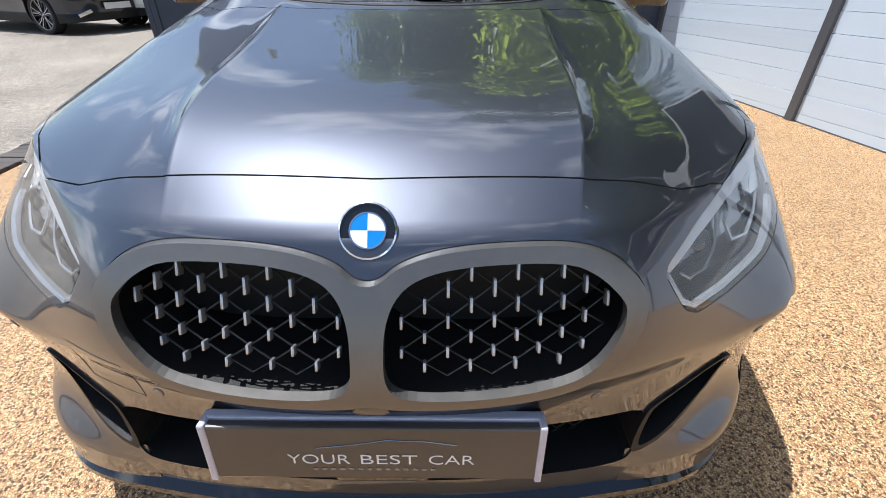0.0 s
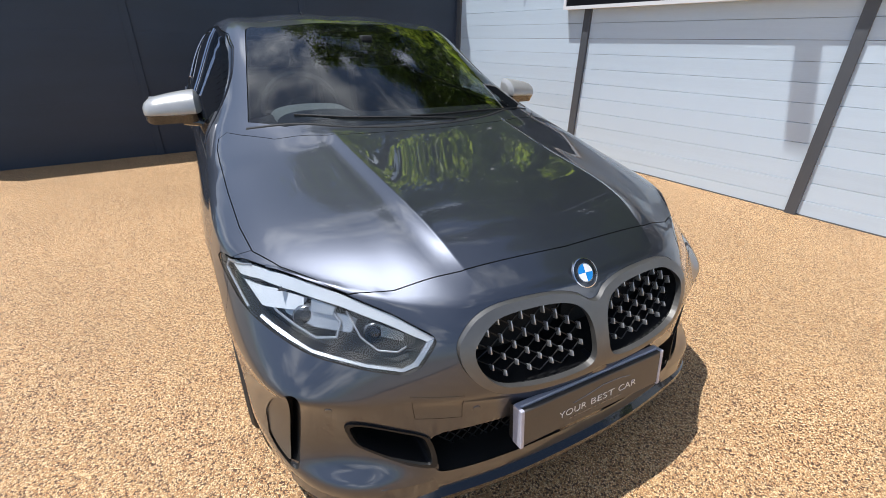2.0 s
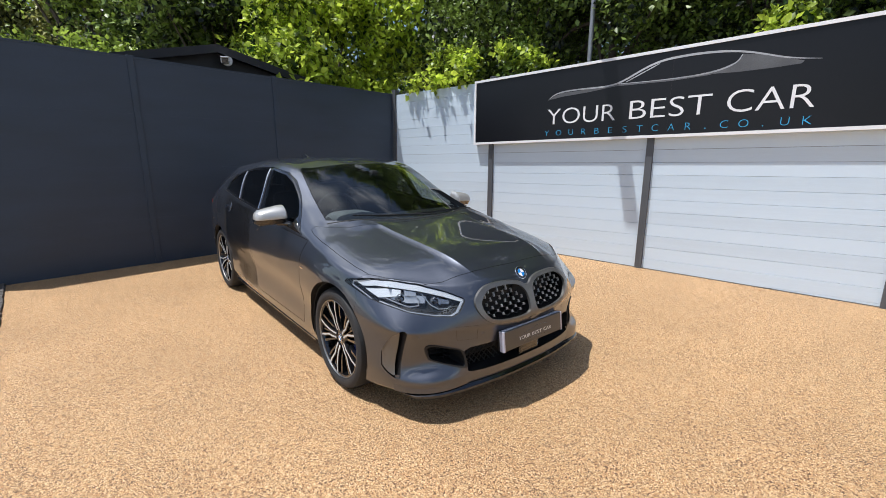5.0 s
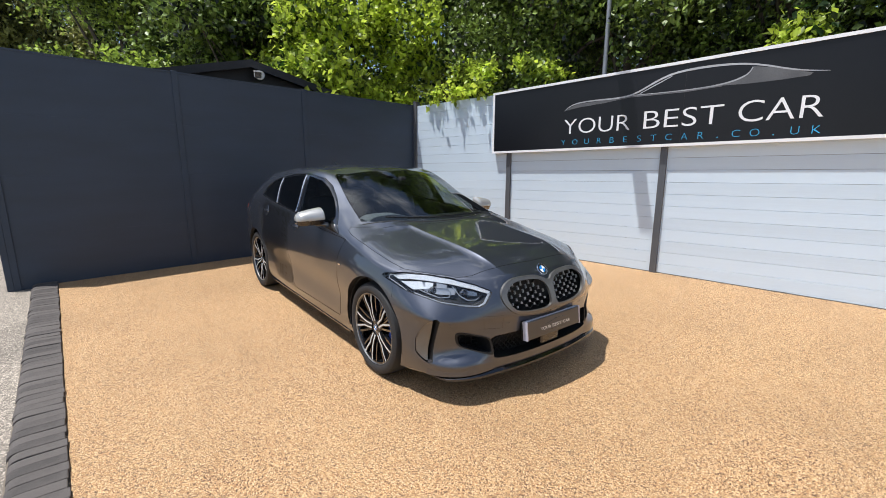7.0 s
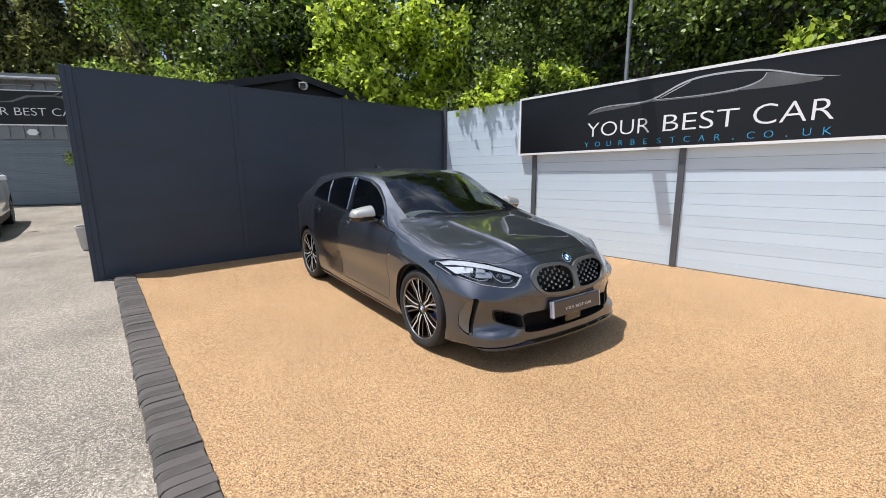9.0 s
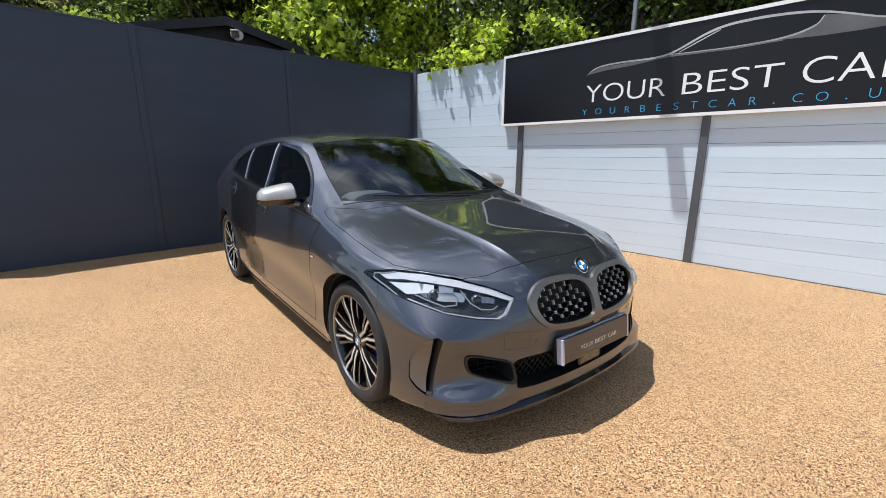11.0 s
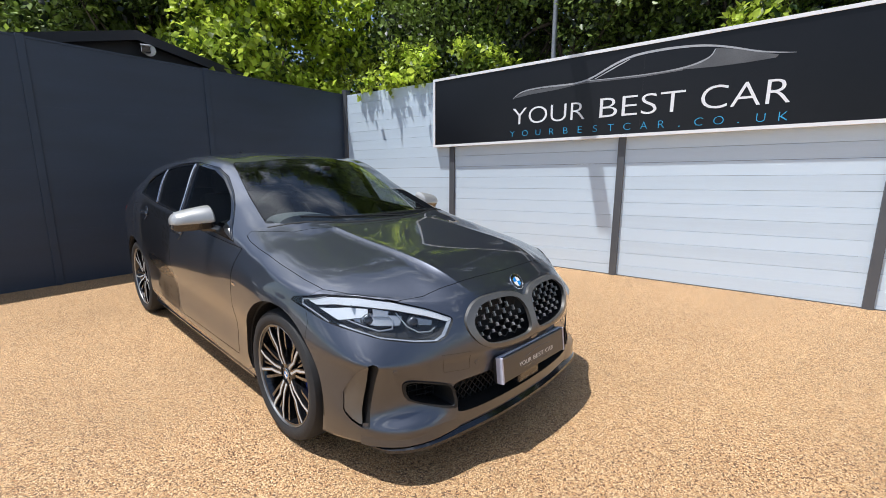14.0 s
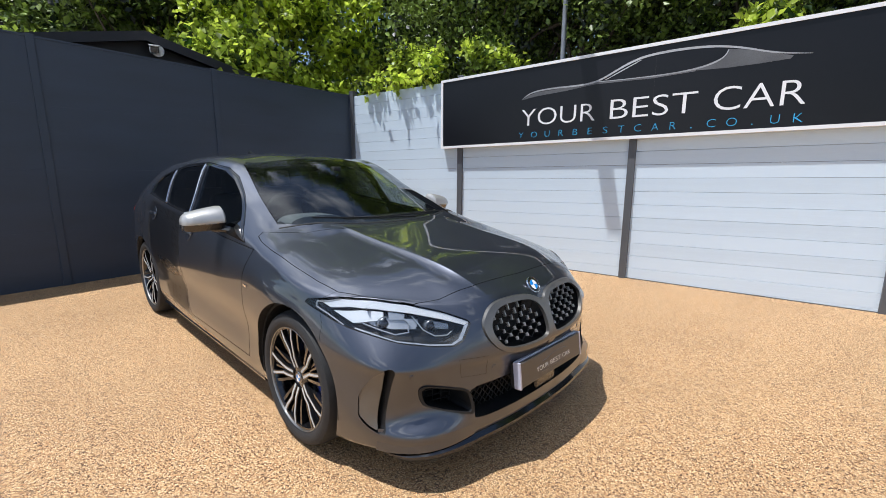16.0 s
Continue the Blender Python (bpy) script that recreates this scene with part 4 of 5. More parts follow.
FUEL = [(1.20, .985), (1.36, .985), (1.375, .97), (1.375, .83), (1.36, .815), (1.20, .815), (1.185, .83), (1.185, .97)]
SCREEN_HOLE = [(0, -1.062), (.33, -1.040), (.55, -.965), (.668, -.835), (.612, -.50), (.545, -.13), (.515, -.095), (.46, -.115), (.28, -.165), (0, -.185)]
BONNET = [(0, -1.974), (.33, -1.963), (.50, -1.924), (.606, -1.872), (.655, -1.806), (.728, -1.708), (.782, -1.60), (.797, -1.47), (.803, -1.25), (.803, -1.03), (.800, -.92), (.786, -.852), (.752, -.835), (.705, -.905), (.60, -1.02), (.36, -1.098), (0, -1.122)]
KIDNEY_OUT = [(0, .700), (.018, .703), (.045, .723), (.11, .739), (.20, .745), (.294, .743), (.354, .724), (.396, .690), (.411, .660), (.402, .613), (.361, .562), (.302, .532), (.20, .522), (.08, .518), (.035, .519), (.014, .525), (0, .526)]
KIDNEY_IN = [(.023, .600), (.025, .650), (.043, .690), (.083, .712), (.16, .7225), (.281, .7225), (.327, .705), (.362, .675), (.374, .655), (.367, .615), (.332, .570), (.287, .551), (.18, .541), (.07, .540), (.034, .551), (.024, .575)]
LAMP = [(.438, .684), (.52, .724), (.625, .756), (.72, .773), (.80, .772), (.856, .752), (.868, .728), (.832, .672), (.71, .620), (.60, .598), (.525, .594), (.49, .612)]
INTAKE = [(.640, .449), (.664, .443), (.668, .425), (.652, .368), (.632, .350), (.480, .297), (.456, .303), (.470, .388), (.488, .409), (.56, .428)]
MIDDLE = [(-.49, .405), (-.36, .418), (.36, .418), (.49, .405), (.470, .290), (.44, .268), (.30, .258), (-.30, .258), (-.44, .268), (-.470, .290)]
DUCT = [(.770, .545), (.796, .536), (.826, .44), (.840, .36), (.833, .300), (.802, .260), (.783, .264), (.768, .33), (.758, .45), (.757, .53)]
BLADE = [(.784, .536), (.797, .528), (.823, .44), (.835, .36), (.827, .305), (.802, .271), (.795, .285), (.787, .36), (.778, .46)]
TOW = [(.400, .540), (.520, .542), (.508, .462), (.395, .455)]

skin = Skin()
inside = Skin(-.035)
pane_in = Skin(-.006)
proud = Skin(.005)
raised = Skin(.011)
car = thing("hatchback_car", pose(0, 0, 0), "dark metallic grey five-door hatchback parked on golden gravel", "car")


def tool(poly, lo, hi, axis, both=False):
    """Cutters over an outline; both: on the two sides of the car."""
    a = solid_mesh(prism(poly, lo, hi, axis))
    if not both:
        return a
    b = solid_mesh(prism(poly, -hi, -lo, axis) if axis == "x" else prism(flip(poly), lo, hi, axis))
    return cut(a, b, "UNION")


def mirrored(half):
    return half + [(-x, y) for x, y in half[::-1] if x > 1e-6]


# cabin hollow
hollow = cut(inside.copy(), solid_mesh(box(-2, 2, -1.02, 1.80, .42, 2)), "INTERSECT")

body = skin.copy()
bonnet_hole = mirrored(BONNET)
bonnet = cut(skin.copy(), tool(grown(bonnet_hole, -.003), .62, 1.02, "z"), "INTERSECT")
body = cut(body, tool(bonnet_hole, .66, 1.02, "z"), "DIFFERENCE")
bonnet = cut(bonnet, hollow.copy(), "DIFFERENCE")
bonnet = cut(bonnet, tool(grown(rounded(LAMP, 2, .14), .003), -2.4, -1.47, "y", True), "DIFFERENCE")
body = cut(body, hollow.copy(), "DIFFERENCE")
screen_hole = mirrored(SCREEN_HOLE)
body = cut(body, tool(screen_hole, .90, 1.6, "z"), "DIFFERENCE")
body = cut(body, tool(WINDOWS, .55, 1.2, "x", True), "DIFFERENCE")
panels = {}
for nm, poly in (("front_door", DOOR_F), ("rear_door", DOOR_R), ("fuel_flap", FUEL)):
    for s in (1, -1):
        if nm == "fuel_flap" and s > 0:
            continue
        lo, hi = (.72, 1.1) if s > 0 else (-1.1, -.72)
        panels.setdefault(nm, []).append(cut(cut(skin.copy(), tool(grown(poly, -.0052), lo, hi, "x"), "INTERSECT"), hollow.copy(), "DIFFERENCE"))
        body = cut(body, tool(poly, lo, hi, "x"), "DIFFERENCE")
# nose openings
body = cut(body, tool(rounded(mirrored(KIDNEY_OUT), 2), -2.4, -1.95, "y"), "DIFFERENCE")
for poly, back in ((LAMP, -1.47), (INTAKE, -1.86), (DUCT, -1.80)):
    smooth = rounded(poly, 2, .14 if poly is LAMP else .25)
    body = cut(body, tool(smooth, -2.4, back, "y", True), "DIFFERENCE")
body = cut(body, tool(rounded(MIDDLE, 2), -2.4, -1.92, "y"), "DIFFERENCE")
for s in (1, -1):
    for y in (-1.335, 1.335):
        for r, x0 in ((.352, .58), (.366, .86)):
            arch = lathe([(0, x0), (r, x0), (r, 1.2), (0, 1.2)], 72, "x")
            bmesh.ops.transform(arch, matrix=Matrix.Diagonal((s, 1, 1, 1)) @ Matrix.Translation((0, y, .325)), verts=arch.verts)
            bmesh.ops.recalc_face_normals(arch, faces=arch.faces)
            me = solid_mesh(arch)
            body = cut(body, me, "DIFFERENCE")
# the nose is a panel of its own: it ends at the wheel arch, under the wings and at the bonnet
front_cut = [(-1.60, 0), (-1.60, .66), (-1.545, .747), (-1.60, .79), (-1.72, .83), (-2.4, .83), (-2.4, 0)]
bumper = cut(body.copy(), tool(grown(front_cut, -.0015), -1.2, 1.2, "x"), "INTERSECT")
body = cut(body, tool(front_cut, -1.2, 1.2, "x"), "DIFFERENCE")

part("body_shell", skin.dress(body, PAINT, BLACK), PAINT, car)
bon = part("bonnet", skin.dress(bonnet, PAINT, BLACK), PAINT, car)
nose = part("front_bumper", skin.dress(bumper, PAINT, BLACK), PAINT, car)
for nm in ("front_door", "rear_door", "fuel_flap"):
    panels[nm] = [part(nm, skin.dress(me, PAINT, BLACK), PAINT, car) for me in panels[nm]]

# glazing: black surround with bright edge, then the panes
screen = cut(cut(skin.copy(), tool(grown(screen_hole, -.004), .90, 1.6, "z"), "INTERSECT"), pane_in.copy(), "DIFFERENCE")
screen = skin.dress(screen, SCREEN, GLASS_BACK)
sweep = []
for f in screen.polygons:
    for li in f.loop_indices:
        q, n = screen.vertices[screen.loops[li].vertex_index].co, Vector(screen.corner_normals[li].vector)
        even = Vector((.50 * q.x, -.43 + .10 * (q.y + 1.06), .91)).normalized()
        sweep.append(tuple(even if f.material_index == 0 and n.dot(even) > .5 else n))
screen.normals_split_custom_set(sweep)
part("windscreen", screen, SCREEN, car)
for s in (1, -1):
    lo, hi = (.55, 1.2) if s > 0 else (-1.2, -.55)
    rim = cut(cut(skin.copy(), tool(grown(WINDOWS, -.003), lo, hi, "x"), "INTERSECT"), Skin(-.02).copy(), "DIFFERENCE")
    for g in (GLASS_F, GLASS_R, GLASS_Q):
        rim = cut(rim, tool(grown(g, -.001), lo, hi, "x"), "DIFFERENCE")
    frame_ob = part("window_surround", skin.dress(rim, GLOSS_BLACK, GLOSS_BLACK), GLOSS_BLACK, car)
    for g, m, nm in ((GLASS_F, SIDE_GLASS, "front_door_glass"), (GLASS_R, TINT, "rear_door_glass"), (GLASS_Q, TINT, "quarter_glass")):
        lite = cut(cut(pane_in.copy(), tool(g, lo, hi, "x"), "INTERSECT"), Skin(-.011).copy(), "DIFFERENCE")
        lite = pane_in.dress(lite, m, GLASS_BACK)
        flat = Vector((s * .935, -.03, .35))
        lite.normals_split_custom_set([tuple((flat * .88 + Vector(q.vector) * .12).normalized()) if Vector(q.vector).dot(flat) > .3 else tuple(q.vector) for q in lite.corner_normals])
        part(nm, lite, m, car)


def on_flank(y, z, side=-1, out=.0):
    """The place on the flank at (y, z)."""
    hit, n, i, d = skin.tree.ray_cast(Vector((side * 1.5, y, z)), Vector((-side, 0, 0)))
    return hit + Vector((side * out, 0, 0)), n


def on_nose(x, z, out=0.0):
    hit, n, i, d = skin.tree.ray_cast(Vector((x, -3, z)), Vector((0, 1, 0)))
    return hit + n * out, n


def on_top(x, y, out=0.0):
    hit, n, i, d = skin.tree.ray_cast(Vector((x, y, 2)), Vector((0, 0, -1)))
    return hit + n * out, n


def strip(points, radius, name, material, parent, taper=None, label=""):
    return part(name, tube(points, radius, 6, taper), material, parent, label, smooth=True)


for s in (1, -1):
    edge = [(-.785, .905), (-.567, 1.024), (-.387, 1.134), (-.225, 1.228), (-.08, 1.282), (.2, 1.315), (.55, 1.298), (.85, 1.259), (1.07, 1.212), (1.175, 1.142), (1.178, 1.066), (.62, 1.017), (.1, .976), (-.5, .929), (-.785, .905)]
    pts = []
    for a, b in zip(edge, edge[1:]):
        for k in range(4):
            f = k / 4
            pts.append(on_flank(a[0] + (b[0] - a[0]) * f, a[1] + (b[1] - a[1]) * f, s, .001)[0])
    strip(pts[:36], .0035, "window_trim", GLOSS_BLACK, car, label="black glazing trim")
    strip([on_flank(.105 + .12 * f, .985 + .322 * f, s, .003)[0] for f in np.linspace(0, 1, 8)], .006, "pillar_trim", CHROME, car, label="bright pillar edge")
    strip([on_flank(.645 + .145 * f, 1.024 + .236 * f, s, .002)[0] for f in np.linspace(0, 1, 8)], .0048, "pillar_trim", CHROME, car, label="bright pillar edge")

# kidney grille
ring = cut(cut(raised.copy(), tool(grown(rounded(mirrored(KIDNEY_OUT), 2), -.0012), -2.4, -2.015, "y"), "INTERSECT"), tool(rounded(KIDNEY_IN, 2), -2.5, -1.90, "y", True), "DIFFERENCE")
ring = cut(ring, Skin(-.006).copy(), "DIFFERENCE")
part("kidney_surround", raised.dress(ring, PAINT_GREY, PAINT_GREY), PAINT_GREY, nose, "satin grey double kidney-shaped grille surround")
for s in (1, -1):
    in_ = rounded(KIDNEY_IN, 2)
    if s < 0:
        in_ = flip(in_)
    back = part("grille_back", prism(grown(in_, .012), -1.985, -1.975, "y"), BLACK, nose)
    # staggered bright pins on a dark lattice
    def inside_kidney(x, z, m=.012):
        hitc, n = False, len(in_)
        for i in range(n):
            (x1, z1), (x2, z2) = in_[i], in_[(i + 1) % n]
            if (z1 > z) != (z2 > z) and x < (x2 - x1) * (z - z1) / (z2 - z1) + x1:
                hitc = not hitc
            if (Vector((x, z)) - Vector(in_[i])).length < m:
                return False
        return hitc
    lattice, pins = bmesh.new(), []
    dx, dz = .0680, .0215
    for r in range(-1, 12):
        for c in range(0, 8):
            x = s * (.046 + c * dx + (r % 2) * dx / 2)
            z = .548 + r * dz
            if not inside_kidney(x, z, .013):
                continue
            y = on_nose(x, z)[0].y + .022
            pins.append((x, y, z))
            for sx in (-1, 1):
                x2, z2 = x + sx * dx / 2, z + dz
                if inside_kidney(x2, z2, .004):
                    y2 = on_nose(x2, z2)[0].y + .030
                    add_tube(lattice, [(x, y + .008, z), (x2, y2, z2)], .0017, 5)
                x2, z2 = x + sx * dx / 2, z - dz
                if inside_kidney(x2, z2, .004):
                    y2 = on_nose(x2, z2)[0].y + .030
                    add_tube(lattice, [(x, y + .008, z), (x2, y2, z2)], .0015, 5)
    part("lattice", lattice, LATTICE, nose, "black diagonal mesh")
    pin_mesh = mesh_of(box(-.0025, .0025, -.004, .012, -.0105, .0105, .0018), "grille_pin", PIN, True)
    for x, y, z in pins:
        k = .72 + .75 * min(1, max(0, (z - .60) / .10))
        part("grille_pin", pin_mesh, PIN, nose, at=pose(x, y, z, -24, 0, 0) @ Matrix.Diagonal((1, 1, k, 1)))
part("nose_peak", prism(rounded([(-.034, .500), (.034, .500), (.013, .527), (-.013, .527)], 1), -2.170, -2.10, "y"), PAINT, nose)

# roundel: plain rings and quarters
def roundel(m, r, parent, name="roundel"):
    ring = lathe([(0, 0), (r, 0), (r, .004), (r * .96, .006), (r * .93, .004), (r * .62, .004), (r * .60, .0055), (0, .0055)], 40, "z")
    k = part(name, ring, GLOSS_BLACK, parent, "round badge with blue and white quarters", smooth=True, at=m)
    part("badge_rim", lathe([(r * .94, .003), (r * .94, .007), (r * 1.0, .006), (r * 1.02, .001)], 40, "z"), CHROME, k)
    part("badge_rim", lathe([(r * .59, .005), (r * .59, .0068), (r * .64, .0068), (r * .64, .004)], 40, "z"), CHROME, k)
    for i in range(4):
        bm = bmesh.new()
        a0 = i * math.pi / 2
        mid = bm.verts.new((0, 0, .0068))
        arc = [bm.verts.new((r * .59 * math.cos(a0 + j * math.pi / 16), r * .59 * math.sin(a0 + j * math.pi / 16), .0064)) for j in range(9)]
        for p, q in zip(arc, arc[1:]):
            bm.faces.new([mid, p, q])
        part("badge_quarter", bm, BLUE if i % 2 else WHITE, k)
    return k


def facing(place, n, up=Vector((0, 0, 1))):
    z = n.normalized()
    x = up.cross(z).normalized()
    y = z.cross(x)
    return Matrix(((x.x, y.x, z.x, place.x), (x.y, y.y, z.y, place.y), (x.z, y.z, z.z, place.z), (0, 0, 0, 1)))


p, n = on_nose(0, .7535)
n = Vector((0, -.80, .60))
roundel(facing(p + n * .001, n), .0415, nose)

# headlamps: housing, light guides, projector units and a clear lens in the opening
for s in (1, -1):
    outline = rounded(LAMP, 2, .14)
    if s < 0:
        outline = flip(outline)
    lens = cut(cut(skin.copy(), tool(grown(outline, -.003), -2.3, -1.47, "y"), "INTERSECT"), Skin(-.004).copy(), "DIFFERENCE")
    shell = cut(cut(Skin(-.055).copy(), tool(grown(outline, .004), -2.3, -1.45, "y"), "INTERSECT"), Skin(-.060).copy(), "DIFFERENCE")
    lamp_ob = part("headlamp", inside.dress(shell, BLACK, BLACK), BLACK, car, "clear headlamp with silver light guides")
    part("lens", skin.dress(lens, LENS, GLASS_BACK), LENS, lamp_ob).visible_shadow = False
    def spot(x, z, d):
        q, n = on_nose(s * x, z)
        return q - n * d
    def guide(pts, d, r, m=LAMP_WHITE, nm="light_guide"):
        fine_ = []
        for a, b in zip(pts, pts[1:]):
            for k in range(5):
                fine_.append(spot(a[0] + (b[0] - a[0]) * k / 5, a[1] + (b[1] - a[1]) * k / 5, d))
        fine_.append(spot(*pts[-1], d))
        part(nm, tube(fine_, r, 6), m, lamp_ob, smooth=True)
    def band(top_, low_, d, m, nm):
        bm = bmesh.new()
        rows = []
        for (a, b), (c, e) in zip(zip(top_, top_[1:]), zip(low_, low_[1:])):
            for k in range(6):
                f = k / 6
                rows.append([bm.verts.new(spot(p[0] + (q[0] - p[0]) * f, p[1] + (q[1] - p[1]) * f, dd)) for p, q, dd in ((a, b, d), (c, e, d + .004), (c, e, d + .012), (a, b, d + .012))])
        for A, B in zip(rows, rows[1:]):
            for k in range(4):
                bm.faces.new([A[k], A[(k + 1) % 4], B[(k + 1) % 4], B[k]])
        bmesh.ops.recalc_face_normals(bm, faces=bm.faces)
        part(nm, bm, m, lamp_ob, smooth=True)
    # upper bezel drawn wide and pale to carry the sky's reflection on the lens
    band([(.448, .683), (.52, .719), (.625, .750), (.72, .766), (.795, .764), (.850, .746)], [(.467, .673), (.533, .698), (.625, .723), (.72, .738), (.787, .742), (.838, .730)], .007, LAMP_WHITE, "upper_bezel")
    band([(.448, .683), (.495, .617), (.528, .600), (.60, .604), (.71, .627), (.825, .676)], [(.462, .681), (.503, .623), (.531, .6055), (.60, .610), (.709, .633), (.820, .683)], .008, LAMP_SILVER, "lower_bezel")
    guide([(.825, .676), (.855, .725), (.848, .744), (.795, .764)], .008, .0035, LAMP_SILVER, "outer_bezel")
    band([(.700, .730), (.760, .734), (.842, .722)], [(.712, .704), (.758, .698), (.812, .688)], .018, LAMP_WHITE, "outer_reflector")
    band([(.640, .720), (.665, .726), (.690, .730)], [(.652, .702), (.674, .704), (.700, .704)], .018, LAMP_SILVER, "outer_reflector")
    band([(.605, .704), (.70, .716), (.782, .722)], [(.625, .672), (.70, .676), (.768, .694)], .030, LAMP_SILVER, "silver_reflector")
    band([(.515, .684), (.555, .694), (.592, .702)], [(.522, .664), (.555, .668), (.590, .674)], .032, LAMP_GREY, "silver_reflector")
    guide([(.80, .728), (.775, .690), (.70, .655), (.655, .660), (.640, .690), (.655, .722)], .026, .0034, LAMP_SILVER)
    guide([(.62, .715), (.605, .665), (.575, .640), (.535, .640), (.515, .655)], .026, .0028, LAMP_SILVER)
    for x, z, r in ((.715, .694, .030), (.575, .680, .026)):
        q, n = on_nose(s * x, z)
        m = facing(q - n * .045, Vector((s * .25, -1, .05)))
        unit_ob = part("projector", lathe([(0, .012), (r * .55, .010), (r * .85, .004), (r, 0), (r * 1.12, .012), (r * 1.2, .008), (r * 1.2, -.01)], 24, "z"), LAMP_GREY, lamp_ob, smooth=True, at=m)
        part("projector_glass", lathe([(0, .022), (r * .4, .019), (r * .7, .010), (r * .78, .004)], 20, "z"), GLOSS_BLACK, unit_ob, smooth=True)
    for k in range(3):
        x = .74 + k * .028
        q, n = on_nose(s * x, .715 - k * .006)
        part("reflector", box(-.011, .011, -.013, .013, -.006, .006, .002), LAMP_GREY, lamp_ob, at=facing(q - n * .035, n))

# lower intakes, ducts, splitter
for s in (1, -1):
    o = rounded(INTAKE, 2)
    o = o if s > 0 else flip(o)
    mx, mz = sum(q[0] for q in o) / len(o), sum(q[1] for q in o) / len(o)
    small = [(mx + (a - mx) * .88, mz + (b - mz) * .86) for a, b in o]
    trim = cut(cut(proud.copy(), tool(o, -2.4, -1.9, "y"), "INTERSECT"), tool(small, -2.5, -1.8, "y"), "DIFFERENCE")
    part("intake_frame", proud.dress(trim, BLACK, BLACK), BLACK, nose)
    bm = bmesh.new()
    for k in range(8):
        z = .255 + k * .026
        add_tube(bm, [(s * .42, -1.985, z), (s * .68, -1.905, z + .004)], .003, 5)
    for k in range(7):
        x = .44 + k * .038
        add_tube(bm, [(s * x, -1.982 + (x - .42) * .32, .24), (s * x, -1.982 + (x - .42) * .32, .46)], .0025, 5)
    part("intake_mesh", bm, BLACK, nose)
    part("intake_back", box(s * .40 if s > 0 else -.70, .70 if s > 0 else s * .40, -1.88, -1.87, .22, .47), BLACK, nose)
    o = rounded(BLADE, 2)
    o = o if s > 0 else flip(o)
    blade = cut(Skin(-.004).copy(), tool(o, -2.4, -1.80, "y"), "INTERSECT")
    part("air_curtain_blade", Skin(-.004).dress(blade, PAINT_GREY, BLACK), PAINT_GREY, nose, "satin grey vertical blade")
    q, n = on_nose(s * .36, .478)
    part("parking_sensor", lathe([(0, .002), (.009, .002), (.0105, .0005), (.0105, -.002)], 16, "z"), PAINT, nose, smooth=True, at=facing(q, n))
    q, n = on_nose(s * .70, .500)
    part("parking_sensor", lathe([(0, .002), (.009, .002), (.0105, .0005), (.0105, -.002)], 16, "z"), PAINT, nose, smooth=True, at=facing(q, n))
# honeycomb in the middle opening
bm = bmesh.new()
for r in range(9):
    for c in range(-13, 14):
        x, z = c * .036 + (r % 2) * .018, .250 + r * .019
        if abs(x) > .455 - (.40 - z) * .4:
            continue
        y = -2.045 + .20 * x * x
        for dx_, dz_ in ((.018, .019), (-.018, .019)):
            add_tube(bm, [(x, y, z), (x + dx_, y, z + dz_)], .0032, 4)
part("honeycomb", bm, BLACK, nose, "black honeycomb mesh", kind="stuff")
part("intake_back", box(-.46, .46, -1.93, -1.92, .22, .42), BLACK, nose)
part("radar_cover", box(-.085, .085, -2.152, -2.12, .285, .365, .010), GLOSS_BLACK, nose)
lip_pts = [(x, y, z) for x, y, z in NOSE[0]]
P = spline(np.array([lip_pts[::-1] + [(-x, y, z) for x, y, z in lip_pts[1:]]], float).swapaxes(0, 1), 8)[:, 0]
bm = bmesh.new()
rows = []
for i, q in enumerate(P):
    d = P[min(i + 1, len(P) - 1)] - P[max(i - 1, 0)]
    o = np.array([-d[1], d[0], 0])
    o = o / np.linalg.norm(o)
    if o[1] > 0:
        o = -o
    z0 = q[2] - .045
    thin = min(1, .25 + min(i, len(P) - 1 - i) / 5)
    rows.append([bm.verts.new((q[0] + o[0] * (k * thin if k > 0 else k), q[1] + o[1] * (k * thin if k > 0 else k), z0 + .046 - (z0 + .046 - z) * thin)) for k, z in ((-.16, z0), (.006, z0), (.015, z0 + .010), (.013, z0 + .022), (-.010, z0 + .040), (-.16, z0 + .046))])
for A, B in zip(rows, rows[1:]):
    for k in range(6):
        bm.faces.new([A[k], A[(k + 1) % 6], B[(k + 1) % 6], B[k]])
bm.faces.new(rows[0]), bm.faces.new(rows[-1][::-1])
bmesh.ops.recalc_face_normals(bm, faces=bm.faces)
part("splitter", bm, GLOSS_BLACK, nose, "gloss black front splitter", smooth=True)
